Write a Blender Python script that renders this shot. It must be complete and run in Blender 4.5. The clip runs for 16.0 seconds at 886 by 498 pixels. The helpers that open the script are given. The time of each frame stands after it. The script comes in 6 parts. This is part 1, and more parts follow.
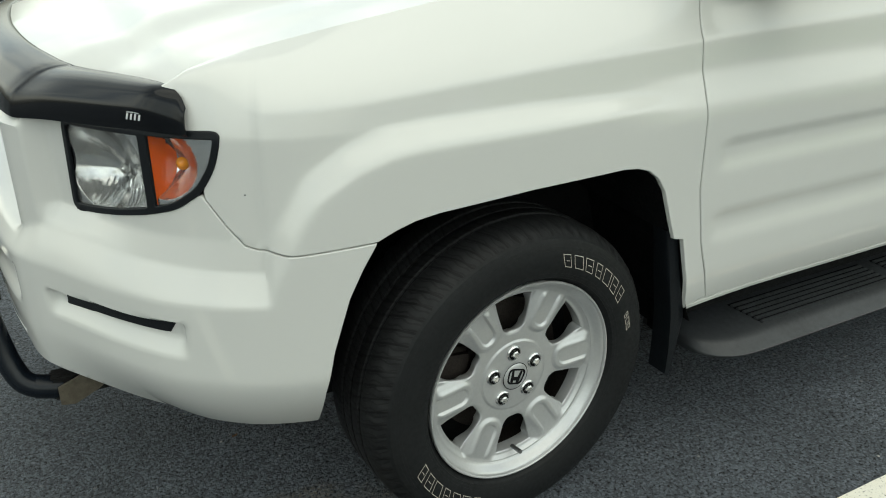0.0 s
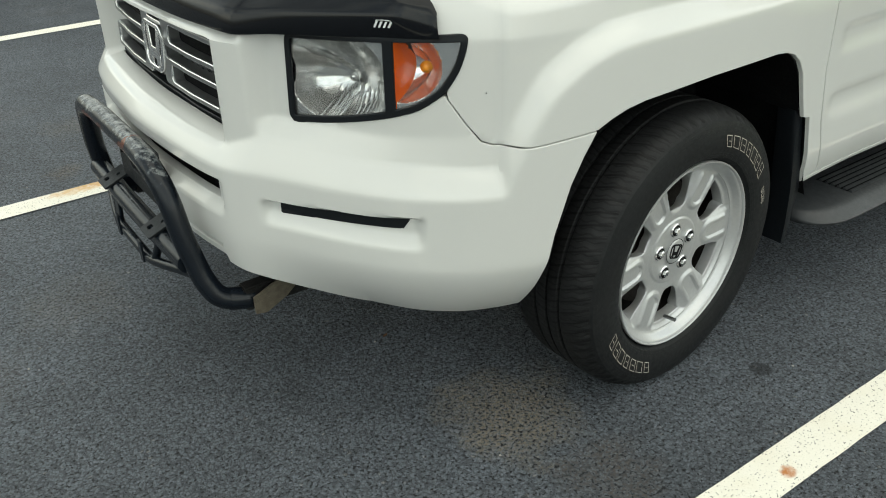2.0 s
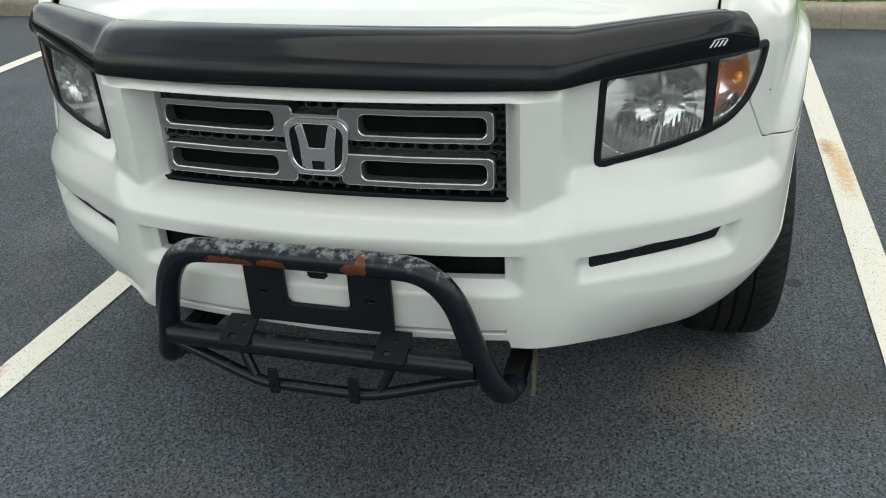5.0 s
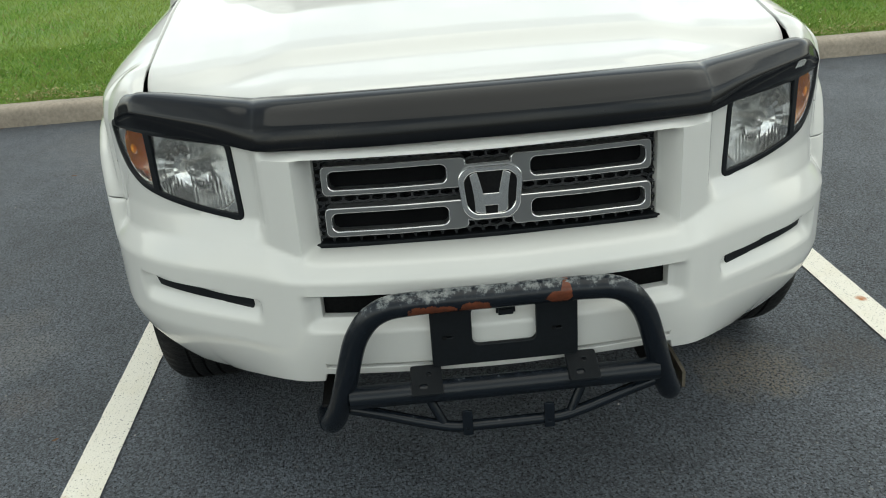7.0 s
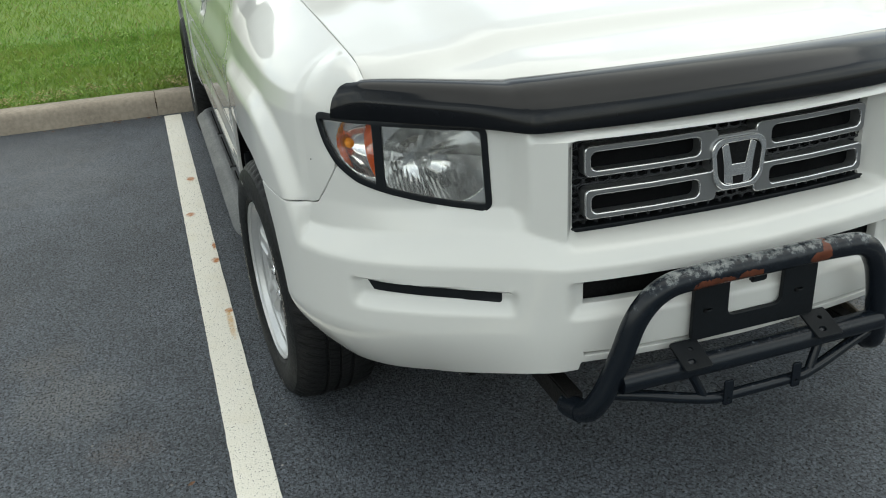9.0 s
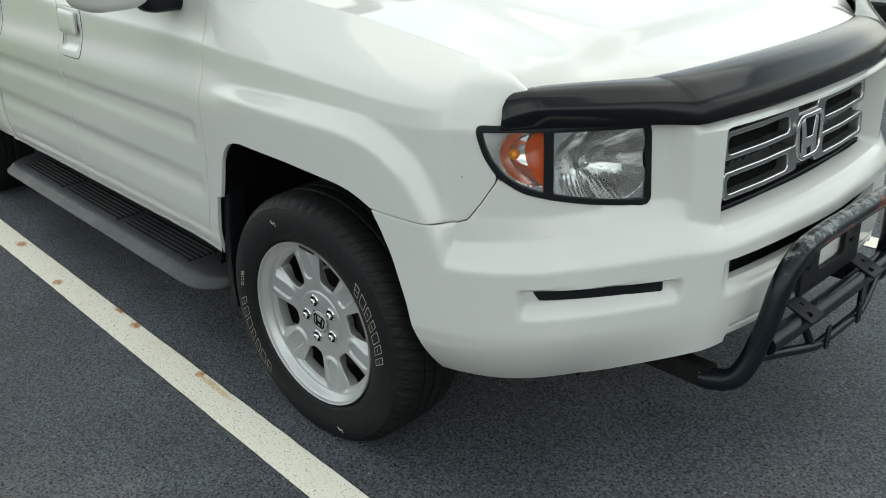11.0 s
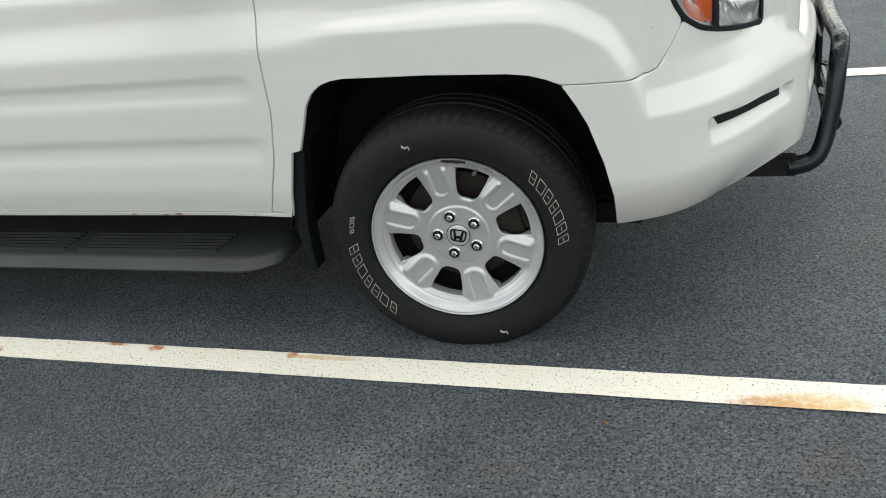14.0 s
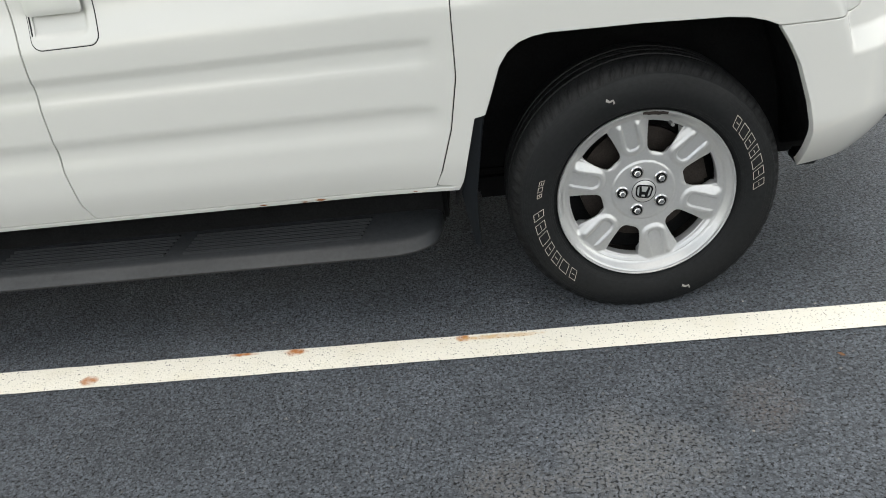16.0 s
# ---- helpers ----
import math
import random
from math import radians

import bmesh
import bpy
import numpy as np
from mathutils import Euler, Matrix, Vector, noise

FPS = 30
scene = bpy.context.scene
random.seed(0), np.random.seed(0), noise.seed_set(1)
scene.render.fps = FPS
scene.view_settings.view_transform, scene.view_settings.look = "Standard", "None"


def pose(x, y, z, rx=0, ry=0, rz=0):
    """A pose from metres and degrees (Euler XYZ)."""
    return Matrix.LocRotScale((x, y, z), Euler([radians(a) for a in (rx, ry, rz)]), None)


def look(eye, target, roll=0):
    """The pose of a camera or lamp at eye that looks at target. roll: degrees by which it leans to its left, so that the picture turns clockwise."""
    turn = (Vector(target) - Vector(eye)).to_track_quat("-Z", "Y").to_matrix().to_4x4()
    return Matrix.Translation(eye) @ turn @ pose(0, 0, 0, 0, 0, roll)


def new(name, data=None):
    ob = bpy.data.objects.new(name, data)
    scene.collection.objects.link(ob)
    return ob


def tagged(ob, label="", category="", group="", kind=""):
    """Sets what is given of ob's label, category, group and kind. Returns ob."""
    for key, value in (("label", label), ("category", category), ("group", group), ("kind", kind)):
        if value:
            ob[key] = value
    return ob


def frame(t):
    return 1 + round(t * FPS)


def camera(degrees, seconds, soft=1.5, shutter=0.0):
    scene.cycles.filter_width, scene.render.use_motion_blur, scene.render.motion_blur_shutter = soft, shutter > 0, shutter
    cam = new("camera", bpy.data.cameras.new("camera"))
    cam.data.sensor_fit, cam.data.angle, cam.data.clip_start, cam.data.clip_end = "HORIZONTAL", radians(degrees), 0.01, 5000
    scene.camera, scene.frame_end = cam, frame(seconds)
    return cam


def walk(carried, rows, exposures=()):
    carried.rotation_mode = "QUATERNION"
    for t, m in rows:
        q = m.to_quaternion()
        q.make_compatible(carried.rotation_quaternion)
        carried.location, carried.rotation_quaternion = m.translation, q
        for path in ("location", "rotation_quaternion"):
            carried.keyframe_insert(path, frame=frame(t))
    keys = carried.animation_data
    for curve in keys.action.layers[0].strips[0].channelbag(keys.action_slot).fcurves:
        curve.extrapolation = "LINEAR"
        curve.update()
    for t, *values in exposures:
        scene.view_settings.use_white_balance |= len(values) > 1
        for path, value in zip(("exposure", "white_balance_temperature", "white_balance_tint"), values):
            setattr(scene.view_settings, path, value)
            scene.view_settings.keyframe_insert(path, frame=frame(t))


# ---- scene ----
cam = camera(54.7, 16.0, 1.0)
PATH = [
    (0, (-0.882, -2.229, 1.379), (-0.018, -0.633, 0.54), 0.0),
    (0.5, (-1.027, -2.224, 1.388), (-0.13, -0.675, 0.497), 2.1),
    (1, (-1.273, -2.17, 1.372), (-0.208, -0.75, 0.451), 3.2),
    (1.5, (-1.368, -2.141, 1.391), (-0.31, -0.755, 0.411), 2.1),
    (2, (-1.465, -2.055, 1.389), (-0.473, -0.633, 0.391), -1.4),
    (2.5, (-1.635, -1.799, 1.383), (-0.556, -0.448, 0.377), -3.7),
    (3, (-1.664, -1.552, 1.355), (-0.466, -0.312, 0.342), -5.5),
    (3.5, (-1.731, -1.299, 1.367), (-0.335, -0.259, 0.382), -6.1),
    (4, (-1.895, -1.062, 1.378), (-0.351, -0.271, 0.383), -3.7),
    (4.5, (-2.129, -0.897, 1.365), (-0.52, -0.22, 0.39), -3.2),
    (5, (-2.333, -0.689, 1.4), (-0.635, -0.184, 0.473), -3.0),
    (5.2, (-2.374, -0.559, 1.386), (-0.646, -0.123, 0.477), -3.0),
    (7.3, (-2.581, 0.309, 1.448), (-0.763, 0.121, 0.636), -3.6),
    (7.5, (-2.573, 0.399, 1.461), (-0.772, 0.139, 0.63), -2.8),
    (8, (-2.595, 0.645, 1.43), (-0.797, 0.31, 0.622), -2.6),
    (8.5, (-2.5, 0.938, 1.426), (-0.721, 0.487, 0.632), -3.1),
    (9, (-2.331, 1.152, 1.421), (-0.593, 0.593, 0.604), -3.3),
    (9.2, (-2.243, 1.19, 1.394), (-0.526, 0.576, 0.573), -3.4),
    (11.3, (-1.687, 2.197, 1.435), (-0.378, 0.903, 0.653), -2.7),
    (11.5, (-1.627, 2.302, 1.422), (-0.353, 0.964, 0.657), -2.8),
    (12, (-1.511, 2.534, 1.434), (-0.354, 1.095, 0.665), -2.7),
    (12.5, (-1.44, 2.675, 1.414), (-0.362, 1.201, 0.599), -3.5),
    (13, (-1.321, 2.789, 1.374), (-0.312, 1.3, 0.498), -6.0),
    (13.5, (-0.955, 2.809, 1.38), (-0.126, 1.232, 0.471), -8.9),
    (14, (-0.696, 2.873, 1.373), (-0.066, 1.212, 0.453), -9.2),
    (14.5, (-0.471, 2.939, 1.379), (0.023, 1.226, 0.473), -9.3),
    (15, (-0.085, 2.942, 1.375), (0.169, 1.151, 0.521), -6.5),
    (15.5, (0.12, 2.982, 1.361), (0.339, 1.216, 0.449), -6.6),
    (16, (0.331, 3.006, 1.351), (0.513, 1.257, 0.398), -8.0),
]
EXPOSURES = [(0.0, 0.81, 6670, -1), (2.0, 1.0, 6750, 1), (3.5, 0.95, 6720, 0), (5.0, 0.93, 6510, 4), (8.0, 0.87, 6580, 2), (9.0, 0.92, 6470, 4), (12.5, 0.85, 6430, 0), (13.0, 1.08, 6570, 6), (13.5, 1.28, 6620, 10), (14.0, 1.28, 6650, 7), (14.5, 1.3, 6620, 9), (15.0, 1.08, 6570, 2), (15.5, 1.29, 6530, 4), (16.0, 1.43, 6700, 10)]
walk(cam, [(t, look(eye, target, roll)) for t, eye, target, roll in PATH], EXPOSURES)

# ---- light ----
SUN_AZ, SUN_EL = 288.0, 77.0          # bearing of the sun's place in the plan (degrees from +x), height above the horizon
world = bpy.data.worlds.new("sky")
scene.world = world
world.use_nodes = True
wn, wl = world.node_tree.nodes, world.node_tree.links
wn.clear()
w_out = wn.new("ShaderNodeOutputWorld")
w_bg = wn.new("ShaderNodeBackground")
w_sky = wn.new("ShaderNodeTexSky")
w_sky.sky_type, w_sky.sun_disc = "NISHITA", False
w_sky.sun_elevation, w_sky.sun_rotation = radians(SUN_EL), radians(90 - SUN_AZ)
w_map = wn.new("ShaderNodeTexCoord")
w_noise = wn.new("ShaderNodeTexNoise")
w_noise.inputs["Scale"].default_value, w_noise.inputs["Detail"].default_value = 3.2, 5.0
w_noise.inputs["Roughness"].default_value = 0.6
w_ramp = wn.new("ShaderNodeValToRGB")
w_ramp.color_ramp.elements[0].position, w_ramp.color_ramp.elements[1].position = 0.38, 0.64
w_mix = wn.new("ShaderNodeMix")
w_mix.data_type = "RGBA"
w_cloud = wn.new("ShaderNodeRGB")
w_cloud.outputs[0].default_value = (10.5, 10.6, 10.4, 1)
w_range = wn.new("ShaderNodeMapRange")
w_range.inputs["To Min"].default_value, w_range.inputs["To Max"].default_value = 0.40, 1.0
wl.new(w_map.outputs["Generated"], w_noise.inputs["Vector"])
wl.new(w_noise.outputs["Fac"], w_ramp.inputs["Fac"])
wl.new(w_ramp.outputs["Color"], w_range.inputs["Value"])
wl.new(w_range.outputs["Result"], w_mix.inputs["Factor"])
wl.new(w_sky.outputs["Color"], w_mix.inputs["A"])
wl.new(w_cloud.outputs[0], w_mix.inputs["B"])
w_sep = wn.new("ShaderNodeSeparateXYZ")
w_fall = wn.new("ShaderNodeFloatCurve")           # hazy towards the horizon, even thin cloud above
w_curve = w_fall.mapping.curves[0].points
w_curve[0].location, w_curve[1].location = (0.0, 0.10), (1.0, 0.26)
for at, lit in ((0.09, 0.32), (0.20, 0.95), (0.38, 1.0), (0.62, 0.54)):
    w_curve.new(at, lit)
w_fall.mapping.update()
w_mul = wn.new("ShaderNodeVectorMath")
w_mul.operation = "SCALE"
wl.new(w_map.outputs["Generated"], w_sep.inputs[0])
wl.new(w_sep.outputs["Z"], w_fall.inputs["Value"])
wl.new(w_mix.outputs["Result"], w_mul.inputs[0])
wl.new(w_fall.outputs[0], w_mul.inputs["Scale"])
w_tint = wn.new("ShaderNodeValToRGB")              # cream haze low down, cooler cloud overhead
w_tint.color_ramp.elements[0].color, w_tint.color_ramp.elements[1].color = (1.0, 0.955, 0.845, 1), (0.94, 0.975, 1.0, 1)
w_tint.color_ramp.elements[1].position = 0.62
w_warm = wn.new("ShaderNodeVectorMath")
w_warm.operation = "MULTIPLY"
wl.new(w_sep.outputs["Z"], w_tint.inputs["Fac"])
wl.new(w_mul.outputs[0], w_warm.inputs[0])
wl.new(w_tint.outputs["Color"], w_warm.inputs[1])
wl.new(w_warm.outputs[0], w_bg.inputs["Color"])
wl.new(w_bg.outputs["Background"], w_out.inputs["Surface"])
w_bg.inputs["Strength"].default_value = 0.130
sun = new("sun", bpy.data.lights.new("sun", "SUN"))
sun.data.energy, sun.data.angle, sun.data.color = 0.95, radians(80), (1.0, 0.95, 0.86)
sun.matrix_world = look((0, 0, 0), (-math.cos(radians(SUN_AZ)) * math.cos(radians(SUN_EL)), -math.sin(radians(SUN_AZ)) * math.cos(radians(SUN_EL)), -math.sin(radians(SUN_EL))))


# ---- materials ----
def material(name, base, rough=0.5, metal=0.0, coat=0.0, vary=0.0, vary_scale=6.0, bump=0.0, bump_scale=80.0, second=None, spec=0.5):
    """A surface with colour variation at two scales and fine relief."""
    m = bpy.data.materials.new(name)
    m.use_nodes = True
    nt = m.node_tree
    b = nt.nodes["Principled BSDF"]
    b.inputs["Base Color"].default_value = (*base, 1)
    b.inputs["Roughness"].default_value, b.inputs["Metallic"].default_value = rough, metal
    b.inputs["Specular IOR Level"].default_value = spec
    b.inputs["Coat Weight"].default_value, b.inputs["Coat Roughness"].default_value = coat, 0.04
    co = nt.nodes.new("ShaderNodeTexCoord")
    if vary:
        n1, n2 = nt.nodes.new("ShaderNodeTexNoise"), nt.nodes.new("ShaderNodeTexNoise")
        n1.inputs["Scale"].default_value, n2.inputs["Scale"].default_value = vary_scale, vary_scale * 14
        n1.inputs["Detail"].default_value = n2.inputs["Detail"].default_value = 5
        add = nt.nodes.new("ShaderNodeMath")
        add.operation = "ADD"
        mix = nt.nodes.new("ShaderNodeMix")
        mix.data_type = "RGBA"
        rg = nt.nodes.new("ShaderNodeMapRange")
        rg.inputs["From Min"].default_value, rg.inputs["From Max"].default_value = 0.7, 1.3
        nt.links.new(co.outputs["Object"], n1.inputs["Vector"])
        nt.links.new(co.outputs["Object"], n2.inputs["Vector"])
        nt.links.new(n1.outputs["Fac"], add.inputs[0])
        nt.links.new(n2.outputs["Fac"], add.inputs[1])
        nt.links.new(add.outputs[0], rg.inputs["Value"])
        nt.links.new(rg.outputs["Result"], mix.inputs["Factor"])
        lo = second or tuple(c * (1 - vary) for c in base)
        mix.inputs["A"].default_value, mix.inputs["B"].default_value = (*base, 1), (*lo, 1)
        nt.links.new(mix.outputs["Result"], b.inputs["Base Color"])
        r2 = nt.nodes.new("ShaderNodeMapRange")
        r2.inputs["From Min"].default_value, r2.inputs["From Max"].default_value = 0.7, 1.3
        r2.inputs["To Min"].default_value, r2.inputs["To Max"].default_value = rough * 0.85, min(1, rough * 1.2)
        nt.links.new(add.outputs[0], r2.inputs["Value"])
        nt.links.new(r2.outputs["Result"], b.inputs["Roughness"])
    if bump:
        nb = nt.nodes.new("ShaderNodeTexNoise")
        nb.inputs["Scale"].default_value, nb.inputs["Detail"].default_value = bump_scale, 4
        bp = nt.nodes.new("ShaderNodeBump")
        bp.inputs["Strength"].default_value, bp.inputs["Distance"].default_value = bump, 0.003
        nt.links.new(co.outputs["Object"], nb.inputs["Vector"])
        nt.links.new(nb.outputs["Fac"], bp.inputs["Height"])
        nt.links.new(bp.outputs["Normal"], b.inputs["Normal"])
    return m


def glass(name, tint, rough=0.02, ior=1.45):
    m = bpy.data.materials.new(name)
    m.use_nodes = True
    b = m.node_tree.nodes["Principled BSDF"]
    b.inputs["Base Color"].default_value = (*tint, 1)
    b.inputs["Transmission Weight"].default_value, b.inputs["Roughness"].default_value, b.inputs["IOR"].default_value = 1.0, rough, ior
    return m


PAINT = material("white_paint", (0.58, 0.58, 0.56), 0.45, 0, 1.0, 0.015, 0.5, spec=0.1)
BLACK_GLOSS = material("smoked_acrylic", (0.006, 0.007, 0.009), 0.11, 0, 0.0, 0.3, 5.0, spec=0.25)
MESH_BLACK = material("honeycomb_plastic", (0.032, 0.034, 0.038), 0.28, 0, 0, 0.2, 20.0)
BLACK_TRIM = material("black_plastic", (0.008, 0.010, 0.0125), 0.42, 0, 0, 0.3, 9.0, 0.15, 300, spec=0.2)
DARK = material("underbody_black", (0.0065, 0.0068, 0.0075), 0.8, 0, 0, 0.3, 12.0, spec=0.15)
SLOT_BLACK = material("deep_black_plastic", (0.0022, 0.0024, 0.003), 0.7, 0, 0, 0.3, 20.0, spec=0.08)
STEP = material("charcoal_plastic", (0.026, 0.0285, 0.032), 0.46, 0, 0, 0.35, 6.0, 0.2, 400)
RUBBER = material("tyre_rubber", (0.010, 0.0105, 0.0112), 0.6, 0, 0, 0.35, 7.0, 0.2, 180, spec=0.16)
ALLOY = material("silver_alloy", (0.51, 0.515, 0.52), 0.36, 0.55, 0.3, 0.08, 9.0)
CHROME = material("chrome", (0.72, 0.72, 0.72), 0.20, 1.0)
REFLECTOR = material("silvered_plastic", (0.64, 0.645, 0.64), 0.19, 0.93, 0, 0.03, 8.0)
SATIN_REFLECTOR = material("satin_reflector", (0.80, 0.80, 0.79), 0.10, 0.95)
SATIN = material("satin_grey_metal", (0.25, 0.255, 0.26), 0.32, 0.85)
BRIGHT = material("bright_metal", (0.60, 0.605, 0.61), 0.25, 0.9)
BRUSH = material("brake_metal", (0.06, 0.05, 0.045), 0.55, 0.8, 0, 0.4, 20.0)
AMBER_BULB = material("amber_bulb", (0.70, 0.26, 0.02), 0.15, 0, 0.8)
AMBER = material("amber_plastic", (0.80, 0.115, 0.004), 0.2, 0, 0.7, 0.15, 60.0, 0.15, 500)
LENS = glass("clear_lens", (0.97, 0.98, 0.98))
WINDOW = material("dark_window_glass", (0.01, 0.012, 0.013), 0.05, 0, 1.0)
WHITE_INK = material("white_lettering", (0.60, 0.55, 0.48), 0.7, 0, 0, 0.3, 90.0)
STICKER = material("white_sticker", (0.75, 0.75, 0.75), 0.4)
CONCRETE = material("kerb_concrete", (0.36, 0.31, 0.25), 0.9, 0, 0, 0.35, 3.0, 0.5, 60)
LEAF = material("dry_leaf", (0.20, 0.105, 0.055), 0.8, 0, 0, 0.5, 12.0)
GRIT = material("pale_grit", (0.45, 0.43, 0.40), 0.9, 0, 0, 0.4, 30.0)


def asphalt_material():
    """Sealed asphalt: dark grains of many shades, pits between them, paler worn and brownish stained areas."""
    m = bpy.data.materials.new("asphalt")
    m.use_nodes = True
    nt = m.node_tree
    b = nt.nodes["Principled BSDF"]
    co = nt.nodes.new("ShaderNodeTexCoord")
    def node(kind, **given):
        n = nt.nodes.new(kind)
        for k, v in given.items():
            n.inputs[k].default_value = v
        return n
    warp = node("ShaderNodeTexNoise", Scale=62.0, Detail=3.0, Roughness=0.55)
    crev = node("ShaderNodeTexNoise", Scale=118.0, Detail=4.0, Roughness=0.62)
    fine = node("ShaderNodeTexNoise", Scale=330.0, Detail=3.0)
    grain = node("ShaderNodeTexVoronoi", Scale=135.0)
    big = node("ShaderNodeTexNoise", Scale=0.9, Detail=7.0, Roughness=0.62)
    mid = node("ShaderNodeTexNoise", Scale=6.0, Detail=6.0)
    brown = node("ShaderNodeTexNoise", Scale=1.7, Detail=4.0)
    ragged = node("ShaderNodeTexNoise", Scale=11.0, Detail=6.0)
    for n in (warp, crev, fine, big, mid, brown, ragged):
        nt.links.new(co.outputs["Object"], n.inputs["Vector"])
    bend = nt.nodes.new("ShaderNodeVectorMath")
    bend.operation = "MULTIPLY_ADD"
    nt.links.new(warp.outputs["Color"], bend.inputs[0])
    bend.inputs[1].default_value = (0.012, 0.012, 0.0)
    nt.links.new(co.outputs["Object"], bend.inputs[2])
    nt.links.new(bend.outputs[0], grain.inputs["Vector"])
    dome = nt.nodes.new("ShaderNodeMapRange")
    dome.interpolation_type = "SMOOTHSTEP"
    dome.inputs["From Min"].default_value, dome.inputs["From Max"].default_value = 0.34, 0.72
    dome.inputs["To Min"].default_value, dome.inputs["To Max"].default_value = 1.05, 0.55
    nt.links.new(grain.outputs["Distance"], dome.inputs["Value"])
    sep = nt.nodes.new("ShaderNodeSeparateColor")
    nt.links.new(grain.outputs["Color"], sep.inputs[0])
    shade = nt.nodes.new("ShaderNodeValToRGB")
    e = shade.color_ramp.elements
    e[0].position, e[0].color = 0.0, (0.102, 0.115, 0.134, 1)
    e[1].position, e[1].color = 0.90, (0.144, 0.161, 0.187, 1)
    x = e.new(0.992)
    x.color = (0.152, 0.169, 0.195, 1)
    x = e.new(1.0)
    x.color = (0.22, 0.22, 0.22, 1)
    nt.links.new(sep.outputs[0], shade.inputs["Fac"])
    dark = nt.nodes.new("ShaderNodeMapRange")
    dark.interpolation_type = "SMOOTHSTEP"
    dark.inputs["From Min"].default_value, dark.inputs["From Max"].default_value = 0.405, 0.440
    dark.inputs["To Min"].default_value, dark.inputs["To Max"].default_value = 0.10, 1.0
    nt.links.new(crev.outputs["Fac"], dark.inputs["Value"])
    gritty = nt.nodes.new("ShaderNodeMapRange")
    gritty.inputs["From Min"].default_value, gritty.inputs["From Max"].default_value = 0.36, 0.64
    gritty.inputs["To Min"].default_value, gritty.inputs["To Max"].default_value = 0.72, 1.28
    nt.links.new(fine.outputs["Fac"], gritty.inputs["Value"])
    pit = nt.nodes.new("ShaderNodeMath")
    pit.operation = "MULTIPLY"
    rough_mix = nt.nodes.new("ShaderNodeMath")
    rough_mix.operation = "MULTIPLY"
    nt.links.new(dome.outputs["Result"], rough_mix.inputs[0])
    nt.links.new(gritty.outputs["Result"], rough_mix.inputs[1])
    nt.links.new(dark.outputs["Result"], pit.inputs[0])
    nt.links.new(rough_mix.outputs[0], pit.inputs[1])
    tone = nt.nodes.new("ShaderNodeMapRange")
    tone.inputs["From Min"].default_value, tone.inputs["From Max"].default_value = 0.36, 0.66
    tone.inputs["To Min"].default_value, tone.inputs["To Max"].default_value = 0.84, 1.22
    nt.links.new(big.outputs["Fac"], tone.inputs["Value"])
    tone2 = nt.nodes.new("ShaderNodeMapRange")
    tone2.inputs["From Min"].default_value, tone2.inputs["From Max"].default_value = 0.3, 0.7
    tone2.inputs["To Min"].default_value, tone2.inputs["To Max"].default_value = 0.88, 1.12
    nt.links.new(mid.outputs["Fac"], tone2.inputs["Value"])
    m1, m2 = nt.nodes.new("ShaderNodeMath"), nt.nodes.new("ShaderNodeMath")
    m1.operation = m2.operation = "MULTIPLY"
    nt.links.new(pit.outputs[0], m1.inputs[0])
    nt.links.new(tone.outputs["Result"], m1.inputs[1])
    clump = nt.nodes.new("ShaderNodeMapRange")         # clumps of a few grains
    clump.inputs["From Min"].default_value, clump.inputs["From Max"].default_value = 0.37, 0.63
    clump.inputs["To Min"].default_value, clump.inputs["To Max"].default_value = 0.85, 1.15
    nt.links.new(warp.outputs["Fac"], clump.inputs["Value"])
    m3 = nt.nodes.new("ShaderNodeMath")
    m3.operation = "MULTIPLY"
    nt.links.new(m1.outputs[0], m3.inputs[0])
    nt.links.new(clump.outputs["Result"], m3.inputs[1])
    nt.links.new(m3.outputs[0], m2.inputs[0])
    nt.links.new(tone2.outputs["Result"], m2.inputs[1])
    col = nt.nodes.new("ShaderNodeVectorMath")
    col.operation = "SCALE"
    nt.links.new(shade.outputs["Color"], col.inputs[0])
    nt.links.new(m2.outputs[0], col.inputs["Scale"])
    st = nt.nodes.new("ShaderNodeMapRange")
    st.inputs["From Min"].default_value, st.inputs["From Max"].default_value = 0.60, 0.78
    st.inputs["To Min"].default_value, st.inputs["To Max"].default_value = 0.0, 0.22
    nt.links.new(brown.outputs["Fac"], st.inputs["Value"])
    mix = nt.nodes.new("ShaderNodeMix")
    mix.data_type = "RGBA"
    mix.inputs["B"].default_value = (0.120, 0.098, 0.076, 1)
    nt.links.new(st.outputs["Result"], mix.inputs["Factor"])
    nt.links.new(col.outputs[0], mix.inputs["A"])
    last = mix.outputs["Result"]
    # oil and dirt spots with ragged edges
    xyz = nt.nodes.new("ShaderNodeSeparateXYZ")
    nt.links.new(co.outputs["Object"], xyz.inputs[0])
    def op(kind, a, c):
        n = nt.nodes.new("ShaderNodeMath")
        n.operation = kind
        for i, q in enumerate((a, c)):
            if isinstance(q, (int, float)):
                n.inputs[i].default_value = q
            else:
                nt.links.new(q, n.inputs[i])
        return n.outputs[0]
